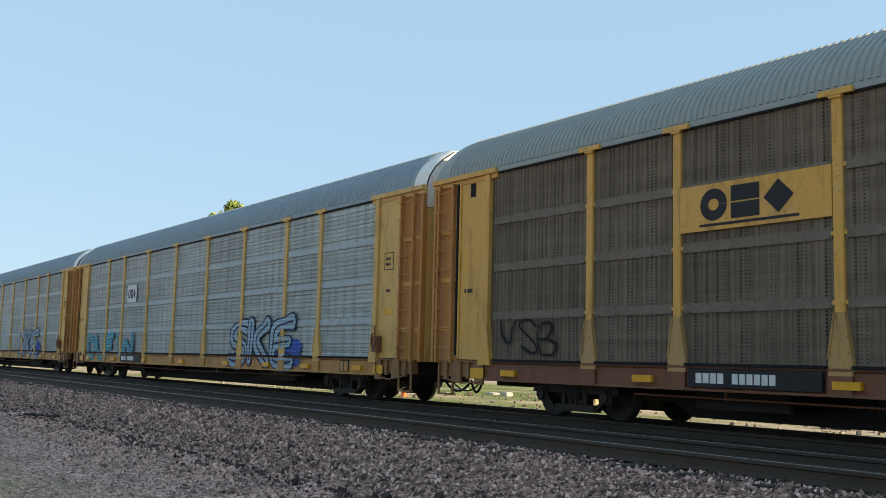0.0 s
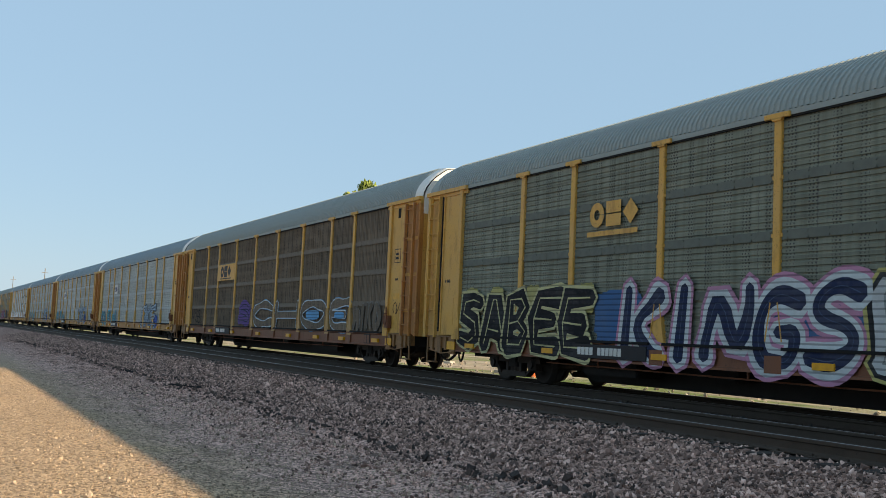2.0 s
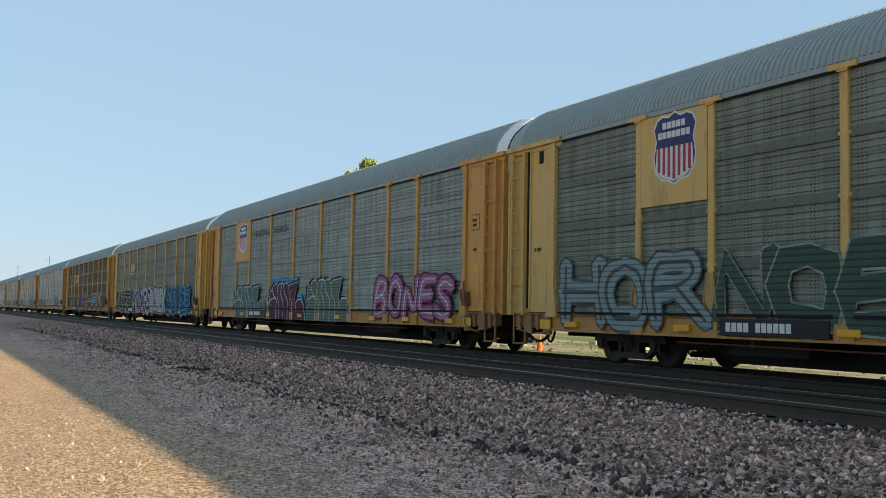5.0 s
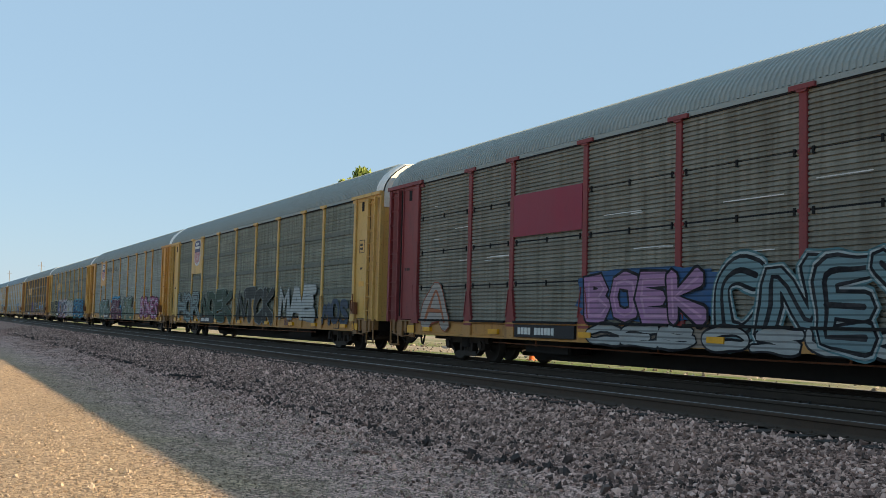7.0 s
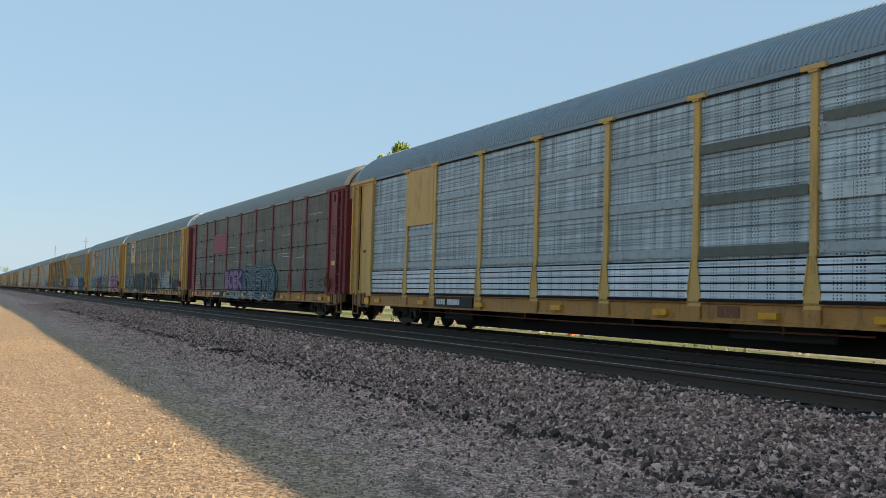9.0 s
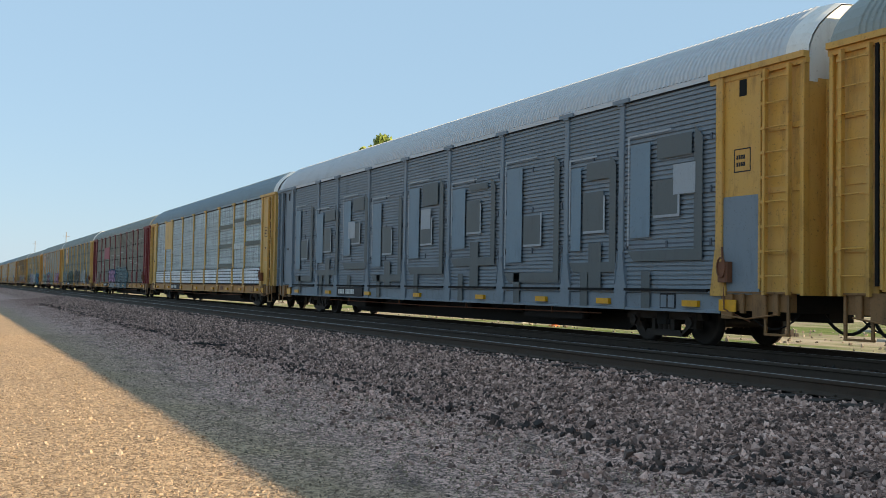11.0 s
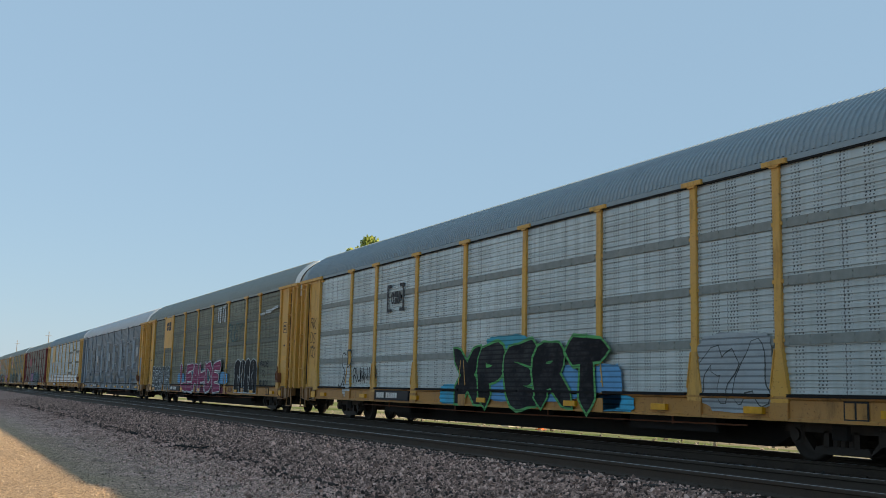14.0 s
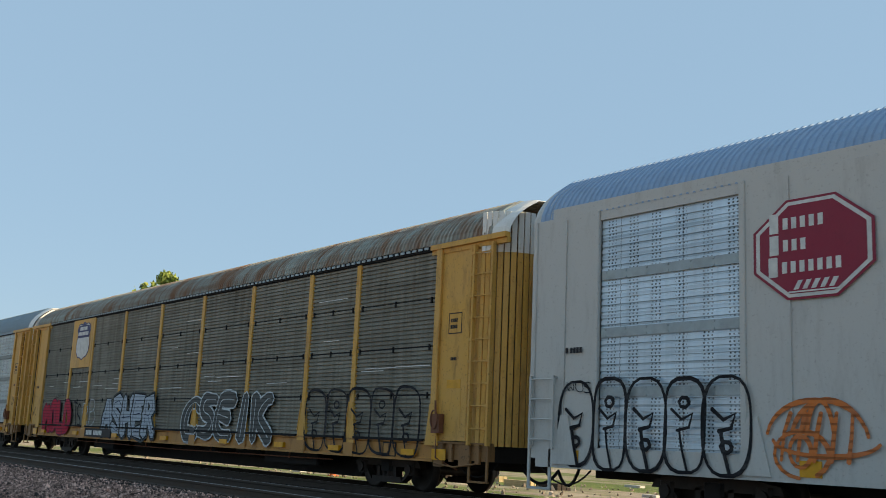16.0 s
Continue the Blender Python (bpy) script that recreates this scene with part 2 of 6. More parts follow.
class Solid:
    """Collects boxes, prisms, tubes and sheets into one mesh."""

    def __init__(self):
        self.v, self.f = [], []

    def add(self, verts, faces):
        n = len(self.v)
        self.v += verts
        self.f += [tuple(i + n for i in f) for f in faces]
        return self

    def box(self, x0, x1, y0, y1, z0, z1, b=0.0):
        if b <= 0:
            vs = [(x, y, z) for z in (z0, z1) for y in (y0, y1) for x in (x0, x1)]
            return self.add(vs, [(0, 2, 3, 1), (4, 5, 7, 6), (0, 1, 5, 4), (2, 6, 7, 3), (0, 4, 6, 2), (1, 3, 7, 5)])
        ring = [(x0 + b, y0), (x1 - b, y0), (x1, y0 + b), (x1, y1 - b), (x1 - b, y1), (x0 + b, y1), (x0, y1 - b), (x0, y0 + b)]
        return self.prism([(p[0], p[1]) for p in ring], z0, z1, "z")

    def prism(self, ring, a, b, axis):
        """A ring of 2D points (counter-clockwise) pushed along an axis from a to b."""
        def at(p, c):
            return {"z": (p[0], p[1], c), "y": (p[0], c, p[1]), "x": (c, p[0], p[1])}[axis]
        k = len(ring)
        vs = [at(p, a) for p in ring] + [at(p, b) for p in ring]
        fs = [tuple(range(k))[::-1], tuple(range(k, 2 * k))] + [(i, (i + 1) % k, k + (i + 1) % k, k + i) for i in range(k)]
        return self.add(vs, fs)

    def tube(self, pts, r, k=6):
        pts = [Vector(p) for p in pts]
        vs, fs = [], []
        for i, p in enumerate(pts):
            d = (pts[min(i + 1, len(pts) - 1)] - pts[max(i - 1, 0)]).normalized()
            s = d.cross(Vector((0.31, 0.2, 0.93))).normalized()
            u = s.cross(d)
            vs += [tuple(p + r * (math.cos(2 * math.pi * j / k) * s + math.sin(2 * math.pi * j / k) * u)) for j in range(k)]
        for i in range(len(pts) - 1):
            fs += [(i * k + j, i * k + (j + 1) % k, (i + 1) * k + (j + 1) % k, (i + 1) * k + j) for j in range(k)]
        fs += [tuple(range(k))[::-1], tuple(range((len(pts) - 1) * k, len(pts) * k))]
        return self.add(vs, fs)

    def sheet(self, grid):
        """A grid of points, rows of equal length."""
        n, k = len(self.v), len(grid[0])
        self.v += [tuple(p) for row in grid for p in row]
        for i in range(len(grid) - 1):
            self.f += [(n + i * k + j, n + i * k + j + 1, n + (i + 1) * k + j + 1, n + (i + 1) * k + j) for j in range(k - 1)]
        return self

    def mesh(self, name, mat, smooth=False):
        return mesh_of(name, self.v, self.f, mat, smooth)


# ---- rail car dimensions (metres, car space: x along, near side at -y, rail head z = 0) ----
HALF_W = 1.50
TRACK_Y = 13.45
POSTS = (-9.2, -7.18, -4.3, -1.42, 1.48, 4.38, 7.25, 9.25)
EDGES = (-12.07,) + POSTS + (12.07,)
SILL_LO, SILL_HI, PANEL_LO, PANEL_HI = 0.62, 1.0, 1.0, 4.68
EAVE, CROWN = 4.77, 5.72
END = 14.10


ROOF_HALF = ((1.50, 4.77), (1.475, 4.93), (1.40, 5.10), (1.27, 5.28), (1.08, 5.45), (0.90, 5.575), (0.78, 5.655), (0.60, 5.675), (0.40, 5.69), (0.0, 5.70))


def roof_profile(n=16, grow=0.0, rise=1.0):
    """Points across the arched roof, near side to far side."""
    half = [(-y * (1 + grow / HALF_W), EAVE + (z - EAVE) * rise + grow) for y, z in ROOF_HALF]
    return half + [(-y, z) for y, z in half[-2::-1]]


MESHES = {}


def shared(key, build):
    if key not in MESHES:
        MESHES[key] = build()
    return MESHES[key]


def panel_mesh(x0, x1, kind, mat):
    """A side screen between two posts, of horizontally ribbed sheet."""
    def build():
        s = Solid()
        rows = []
        if kind == "vert":
            y, cols, x = -HALF_W + 0.045, [], x0 + 0.01
            while x < x1 - 0.12:
                cols += [(x, y), (x + 0.05, y), (x + 0.06, y - 0.014), (x + 0.10, y - 0.014)]
                x += 0.11
            cols.append((x1 - 0.01, y))
            s.sheet([[(xx, yy, z) for xx, yy in cols] for z in (PANEL_LO, PANEL_HI)])
            return s.mesh("side_panel", mat)
        pitch, deep = (0.105, 0.016) if kind == "perf" else (0.085, 0.03)
        z = PANEL_LO + 0.01
        y = -HALF_W + 0.045
        while z < PANEL_HI - pitch:
            for dz, dy in ((0.0, 0.0), (0.22, 0.0), (0.30, -deep), (0.90, -deep)):
                rows.append((y + dy, z + dz * pitch))
            z += pitch
        rows.append((y, PANEL_HI))
        s.sheet([[(x0 + 0.01, yy, zz), (x1 - 0.01, yy, zz)] for yy, zz in rows])
        s.box(x0 + 0.01, x1 - 0.01, y + 0.002, y + 0.012, PANEL_LO, PANEL_HI)
        return s.mesh("side_panel", mat)
    return shared(("panel", x0, x1, kind, mat.name), build)


STRIPS = (1.87, 2.80, 3.72)


def strip_mesh(x0, x1, z, kind, mat):
    def build():
        s = Solid()
        y = -HALF_W + 0.008
        if kind != "rib":
            s.box(x0 + 0.02, x1 - 0.02, y, y + 0.04, z - 0.075, z + 0.075)
            x = x0 + 0.12
            while x < x1 - 0.05:
                for zz in (z - 0.05, z + 0.05):
                    s.box(x - 0.014, x + 0.014, y - 0.012, y, zz - 0.014, zz + 0.014)
                x += 0.42
        else:
            s.box(x0 + 0.02, x1 - 0.02, y + 0.01, y + 0.04, z - 0.018, z + 0.018)
            xm = (x0 + x1) / 2
            for xx in (x0 + 0.10, xm, x1 - 0.10):
                s.box(xx - 0.022, xx + 0.022, y - 0.012, y + 0.02, z - 0.07, z + 0.05)
        return s.mesh("joint_strip", mat)
    return shared(("strip", x0, x1, z, kind, mat.name), build)


def post_mesh(mat, wide=0.16):
    """A side post with its flared foot."""
    def build():
        s = Solid()
        y0, y1 = -HALF_W - 0.022, -HALF_W + 0.05
        w = wide / 2
        s.box(-w, w, y0, y1, 1.72, 4.67, 0.012)
        for z in (1.87, 2.80, 3.72):
            for d in (-1, 1):
                s.box(d * (w + 0.002), d * (w + 0.04), y0 + 0.02, y0 + 0.05, z - 0.03, z + 0.03)
        return s.mesh("post", mat)
    return shared(("post", mat.name), build)


def foot_mesh(mat):
    """The flared foot that ties a post to the sill."""
    def build():
        s = Solid()
        y0, y1 = -HALF_W - 0.022, -HALF_W + 0.05
        s.prism([(-0.19, 1.12), (0.19, 1.12), (0.082, 1.74), (-0.082, 1.74)], y1, y0 - 0.006, "y")
        s.box(-0.19, 0.19, y0 - 0.006, y1, 0.90, 1.12, 0.01)
        for d in (-1, 1):
            s.prism([(d * 0.19, 1.12), (d * 0.165, 1.12), (d * 0.066, 1.72), (d * 0.082, 1.74)][::d], y0 - 0.006, y0 - 0.022, "y")
            for z in (1.0, 1.22, 1.45):
                x = d * (0.13 - 0.12 * max(0.0, z - 1.12))
                s.box(x - 0.014, x + 0.014, y0 - 0.016, y0, z - 0.014, z + 0.014)
        return s.mesh("post_foot", mat)
    return shared(("foot", mat.name), build)


def cap_mesh(mat):
    def build():
        s = Solid()
        s.box(-0.27, 0.27, -HALF_W - 0.06, -HALF_W + 0.04, 4.67, 4.75, 0.01)
        s.prism([(-0.085, 4.63), (0.085, 4.63), (0.12, 4.668), (-0.12, 4.668)], -HALF_W + 0.02, -HALF_W - 0.052, "y")
        return s.mesh("post_cap", mat)
    return shared(("cap", mat.name), build)


def roof_mesh(mat, deep, rise=1.0):
    def build():
        s = Solid()
        x, pitch, rows = -13.64, 0.125, []
        prof = roof_profile(16, 0, rise)
        out = roof_profile(16, deep, rise)
        while x < 13.64 - pitch:
            for dx, p in ((0.0, prof), (0.42, prof), (0.55, out), (0.88, out)):
                rows.append([(x + dx * pitch, y, z) for y, z in p])
            x += pitch
        rows.append([(13.64, y, z) for y, z in prof])
        s.sheet(rows)
        return s.mesh("roof", mat)
    return shared(("roof", mat.name, deep, rise), build)


def cap_end_mesh(mat, side, rise=1.0):
    """The smooth roof end over the radial doors."""
    def build():
        s = Solid()
        rows = []
        for x, drop in ((13.64, 0.0), (13.82, 0.004), (13.99, 0.02), (END, 0.06)):
            rows.append([(side * x, y * (1 - drop * 0.25), z - drop) for y, z in roof_profile(16, 0, rise)])
        s.sheet(rows)
        return s.mesh("roof_end", mat)
    return shared(("capend", mat.name, side, rise), build)


def end_face_mesh(mat, side, rise):
    """The upright sheet that closes the roof's end."""
    def build():
        s = Solid()
        face = [(side * (END - 0.02), y * 0.95, z - 0.07) for y, z in roof_profile(16, 0, rise)]
        back = [(p[0] - side * 0.03, p[1], p[2]) for p in face]
        s.sheet([face, [(p[0], p[1], 4.3) for p in face]])
        s.sheet([back, face])
        return s.mesh("end_face", mat)
    return shared(("endface", mat.name, side, rise), build)


def end_door_mesh(mat, side, slats):
    def build():
        s = Solid()
        x = side * (END - 0.04)
        if slats:
            for i in range(9):
                y = -1.38 + i * 0.335
                s.box(x - 0.03, x + 0.03, y, y + 0.29, 0.95, 5.0)
                s.box(x - 0.05 * side, x + 0.02 * side, y + 0.12, y + 0.17, 0.95, 5.0)
        else:
            grid = []
            for z in (0.95, 2.0, 3.2, 4.36):
                grid.append([(x + side * 0.10 * (1 - (y / 1.4) ** 2), y, z) for y in [-1.4 + 2.8 * i / 14 for i in range(15)]])
            s.sheet(grid)
        return s.mesh("end_door", mat)
    return shared(("enddoor", mat.name, side, slats), build)


def end_sheet_mesh(mat, side):
    """The flat steel sheet between the last screen and the ladder."""
    def build():
        s = Solid()
        a, b = sorted((side * 12.17, side * 13.12))
        s.box(a, b, -HALF_W + 0.0, -HALF_W + 0.05, 1.02, 4.66, 0.008)
        for x in (side * 13.1,):
            s.box(x - 0.03, x + 0.03, -HALF_W - 0.03, -HALF_W + 0.04, 1.05, 4.64, 0.01)
        a, b = sorted((side * 12.42, side * 12.92))
        s.box(a, b, -HALF_W - 0.006, -HALF_W, 1.25, 1.95)
        return s.mesh("end_sheet", mat)
    return shared(("endsheet", mat.name, side), build)


def edge_post_mesh(mat, side):
    def build():
        s = Solid()
        c = side * 12.15
        s.box(c - 0.085, c + 0.085, -HALF_W - 0.06, -HALF_W + 0.05, 1.7, 4.67, 0.012)
        s.prism([(c - 0.2, 0.92), (c + 0.2, 0.92), (c + 0.085, 1.7), (c - 0.085, 1.7)], -HALF_W + 0.05, -HALF_W - 0.066, "y")
        return s.mesh("edge_post", mat)
    return shared(("edgepost", mat.name, side), build)


def header_mesh(mat, side):
    def build():
        s = Solid()
        a, b = sorted((side * 11.87, side * END))
        s.box(a, b, -HALF_W - 0.08, -HALF_W + 0.06, 4.672, 4.77, 0.012)
        s.box(a, b, -HALF_W - 0.02, -HALF_W + 0.06, 4.58, 4.67)
        return s.mesh("header_beam", mat)
    return shared(("header", mat.name, side), build)


def ladder_mesh(mat, side):
    def build():
        s = Solid()
        a, b = side * 13.27, side * 13.79
        for x in (a, b):
            s.box(x - 0.03, x + 0.03, -HALF_W - 0.11, -HALF_W - 0.02, 0.95, 4.62, 0.008)
        for i in range(9):
            z = 1.25 + i * 0.40
            s.tube([(a, -HALF_W - 0.085, z), (b, -HALF_W - 0.085, z)], 0.014, 6)
            for x in (a, b):
                s.box(x - 0.045, x + 0.045, -HALF_W - 0.125, -HALF_W - 0.10, z - 0.025, z + 0.025)
        return s.mesh("ladder", mat)
    return shared(("ladder", mat.name, side), build)


def corner_mesh(mat, side):
    def build():
        s = Solid()
        a, b = sorted((side * 13.19, side * 14.05))
        s.box(a, b, -HALF_W + 0.035, -HALF_W + 0.075, 0.98, 4.60)
        c = side * 14.03
        s.box(c - 0.04, c + 0.04, -HALF_W - 0.03, -HALF_W + 0.10, 0.95, 4.60, 0.01)
        return s.mesh("corner_panel", mat)
    return shared(("corner", mat.name, side), build)


def sill_mesh(mat):
    def build():
        s = Solid()
        y = -HALF_W
        ring = [(y + 0.14, SILL_LO), (y - 0.03, SILL_LO), (y - 0.03, SILL_LO + 0.04), (y + 0.005, SILL_LO + 0.06),
                (y + 0.005, SILL_HI - 0.06), (y - 0.03, SILL_HI - 0.04), (y - 0.03, SILL_HI), (y + 0.14, SILL_HI)][::-1]
        s.prism(ring, -12.17, 12.17, "x")
        for x in POSTS:
            s.box(x - 0.19, x + 0.19, y - 0.045, y + 0.01, SILL_LO + 0.005, 0.9, 0.01)
        return s.mesh("side_sill", mat)
    return shared(("sill", mat.name), build)


def sill_end_mesh(side):
    """The grimy end of the sill: web, top flange, gussets and a jacking pad."""
    def build():
        s = Solid()
        y = -HALF_W
        a, b = sorted((side * 12.17, side * 13.77))
        s.box(a, b, y + 0.01, y + 0.14, SILL_LO + 0.06, SILL_HI - 0.03)
        s.box(a, b, y - 0.05, y + 0.14, SILL_HI - 0.03, SILL_HI, 0.008)
        for d, w, lo in ((12.35, 0.14, -0.08), (12.72, 0.05, 0.02), (13.12, 0.16, -0.05), (13.49, 0.06, 0.0)):
            s.box(side * d - w, side * d + w, y - 0.045, y + 0.02, SILL_LO + lo, SILL_HI - 0.04, 0.012)
        s.tube([(side * 12.27, y - 0.06, SILL_LO - 0.02), (side * 12.87, y - 0.07, SILL_LO - 0.07), (side * 13.57, y - 0.06, SILL_LO + 0.02)], 0.016, 6)
        return s.mesh("sill_end", SILL_GRIME)
    return shared(("sillend", side), build)


def deck_mesh():
    def build():
        s = Solid()
        s.box(-13.5, 13.5, -1.36, 1.36, 0.86, 0.96)
        s.box(-13.4, 13.4, -0.28, 0.28, 0.50, 0.86)
        s.prism([(-8.6, 0.5), (-7.9, 0.15), (7.9, 0.15), (8.6, 0.5)], 0.34, -0.34, "y")
        s.box(-7.2, -5.4, -1.1, -0.5, 0.34, 0.7, 0.04)
        s.box(4.9, 7.4, -1.15, -0.95, 0.36, 0.62, 0.03)
        for x in (-7.6, -5.2, -2.6, 0, 2.6, 5.2, 7.6):
            s.box(x - 0.06, x + 0.06, -1.34, 1.34, 0.66, 0.86)
        s.box(-4.2, -2.9, -0.9, -0.35, 0.42, 0.84, 0.05)
        s.box(1.2, 1.9, -1.0, -0.4, 0.45, 0.8, 0.05)
        s.tube([(3.0, -0.8, 0.62), (4.4, -0.8, 0.62)], 0.19, 12)
        return s.mesh("deck_frame", BLACK)
    return shared("deck", build)


def pipe_mesh(mat):
    def build():
        s = Solid()
        s.tube([(-8.3, -1.3, 0.52), (0, -1.3, 0.48), (8.3, -1.3, 0.52)], 0.016, 6)
        for x in (-6.4, -2.2, 2.2, 6.4):
            s.box(x - 0.015, x + 0.015, -1.315, -1.285, 0.48, 0.66)
        return s.mesh("brake_rod", mat)
    return shared(("pipe", mat.name), build)


def side_frame_mesh():
    def build():
        s = Solid()
        y0, y1 = -1.08, -0.92
        ring = [(-1.16, 0.30), (-0.52, 0.20), (0.52, 0.20), (1.16, 0.30), (1.16, 0.55), (0.55, 0.66), (-0.55, 0.66), (-1.16, 0.55)]
        top = [(-1.16, 0.46), (1.16, 0.46), (1.10, 0.58), (0.5, 0.68), (-0.5, 0.68), (-1.10, 0.58)]
        s.prism(top, y1, y0, "y")
        s.prism([(-0.55, 0.14), (0.55, 0.14), (0.50, 0.26), (-0.50, 0.26)], y1, y0, "y")
        for d in (-1, 1):
            s.prism([(d * 0.50, 0.14), (d * 0.64, 0.22), (d * 0.98, 0.48), (d * 0.80, 0.50)][::d], y1, y0, "y")
            s.prism([(d * 0.24, 0.24), (d * 0.34, 0.24), (d * 0.34, 0.5), (d * 0.24, 0.5)][::d], y1, y0, "y")
            s.box(d * 0.85 - 0.13, d * 0.85 + 0.13, y0 - 0.05, y1 + 0.02, 0.30, 0.56, 0.04)
            s.tube([(d * 0.85, y0 - 0.09, 0.42), (d * 0.85, y0, 0.42)], 0.10, 10)
        for x in (-0.15, 0.0, 0.15):
            s.tube([(x, -1.0, 0.2 + 0.04 * k) for k in range(8)], 0.062, 8)
        return s.mesh("side_frame", WHEEL)
    return shared("sideframe", build)


WHEEL_R = 0.42


def wheelset_mesh():
    def build():
        s = Solid()
        k = 28
        for d in (-1, 1):
            prof = [(d * 0.80, 0.0), (d * 0.86, 0.0), (d * 0.86, 0.11), (d * 0.79, 0.15), (d * 0.755, 0.30), (d * 0.80, 0.36), (d * 0.80, 0.41),
                    (d * 0.72, WHEEL_R), (d * 0.70, WHEEL_R + 0.025), (d * 0.67, WHEEL_R + 0.02), (d * 0.67, 0.36), (d * 0.72, 0.30), (d * 0.70, 0.12), (d * 0.6, 0.09), (0.0, 0.09)]
            grid = [[(r * math.cos(2 * math.pi * j / k), y, r * math.sin(2 * math.pi * j / k)) for j in range(k + 1)] for y, r in prof]
            s.sheet(grid if d > 0 else [row[::-1] for row in grid])
            for j in range(3):
                a = 2 * math.pi * j / 3
                s.box(0.06 * math.cos(a) - 0.015, 0.06 * math.cos(a) + 0.015, d * 0.86 - 0.012, d * 0.86 + 0.012, 0.06 * math.sin(a) - 0.015, 0.06 * math.sin(a) + 0.015)
        return s.mesh("wheelset", WHEEL, True)
    return shared("wheelset", build)


def bolster_mesh():
    def build():
        s = Solid()
        s.box(-0.18, 0.18, -1.12, 1.12, 0.36, 0.58, 0.04)
        s.box(-0.3, 0.3, -0.35, 0.35, 0.5, 0.66, 0.05)
        return s.mesh("truck", BLACK)
    return shared("bolster", build)


def coupler_mesh(side):
    def build():
        s = Solid()
        x = side * 13.4
        s.box(min(x, side * 14.15), max(x, side * 14.15), -0.09, 0.09, 0.72, 0.92, 0.02)
        s.box(min(side * 14.05, side * 14.32), max(side * 14.05, side * 14.32), -0.17, 0.15, 0.68, 0.96, 0.05)
        s.box(min(x, side * 13.66), max(x, side * 13.66), -1.4, 1.4, 0.66, 0.94, 0.02)
        return s.mesh("coupler", BLACK)
    return shared(("coupler", side), build)


def hose_mesh(side):
    def build():
        s = Solid()
        s.tube([(side * (13.5 + 0.8 * u), -0.55 + 0.25 * u, 0.70 - 1.2 * u * (1 - u) - 0.12 * u) for u in [i / 8 for i in range(9)]], 0.028, 6)
        return s.mesh("air_hose", BLACK)
    return shared(("hose", side), build)


def cable_mesh(side):
    def build():
        return Solid().tube([(side * (12.57 + 1.15 * u), -1.25, 0.64 - 1.0 * u * (1 - u)) for u in [i / 8 for i in range(9)]], 0.016, 5).mesh("brake_cable", BLACK)
    return shared(("cable", side), build)


def step_mesh(mat, side):
    def build():
        s = Solid()
        a, b = side * 13.25, side * 13.75
        for x in (a, b):
            s.box(x - 0.025, x + 0.025, -HALF_W - 0.03, -HALF_W, 0.30, 0.95)
        s.box(min(a, b), max(a, b), -HALF_W - 0.05, -HALF_W + 0.04, 0.30, 0.335)
        return s.mesh("stirrup_step", mat)
    return shared(("step", mat.name, side), build)


def hand_brake_mesh():
    def build():
        s = Solid()
        s.box(12.23, 12.47, -HALF_W - 0.16, -HALF_W, 1.15, 1.5, 0.03)
        s.tube([(12.35, -HALF_W - 0.12, 1.3), (12.34, -HALF_W - 0.14, 1.75)], 0.02, 6)
        s.tube([(12.35 + 0.10 * math.cos(a), -HALF_W - 0.17, 1.40 + 0.17 * math.sin(a)) for a in [2 * math.pi * i / 14 for i in range(15)]], 0.016, 5)
        s.tube([(12.29, -HALF_W - 0.05, 1.15), (12.33, -HALF_W - 0.08, 0.7), (12.77, -HALF_W + 0.1, 0.5)], 0.014, 5)
        return s.mesh("hand_brake", SILL_RUST)
    return shared("handbrake", build)


def plate_mesh(x0, x1, z0, z1, mat, y=-1.515, thick=0.02, name="plate"):
    def build():
        s = Solid()
        s.box(x0, x1, y - thick, y, z0, z1)
        return s.mesh(name, mat)
    return shared(("plate", x0, x1, z0, z1, mat.name, y, thick), build)


FACE = -HALF_W - 0.012      # plane of paint laid over the screens
OVER = -HALF_W - 0.036      # plane of paint that also covers the posts' feet


def flat(name, polys, mat, y, parent, label=""):
    """Thin painted shapes on the near side: polygons in (x, z), each a part of its own."""
    first = None
    for ring in polys:
        ob = linked(name, Solid().prism(ring, y + 0.003, y, "y").mesh(name, mat), parent, label)
        first = first or ob
    return first


def rect(x0, z0, x1, z1):
    return [(x0, z0), (x1, z0), (x1, z1), (x0, z1)]


def bars(parent, x, z, h, widths, mat, y, name="stencil_bar", gap=0.35):
    """Unreadable or withheld writing, as plain bars of its size."""
    cx = x
    for w in widths:
        if w > 0:
            flat(name, [rect(cx, z, cx + w * h, z + h)], mat, y, parent)
            cx += w * h + gap * h * 0.5
        else:
            cx += -w * h


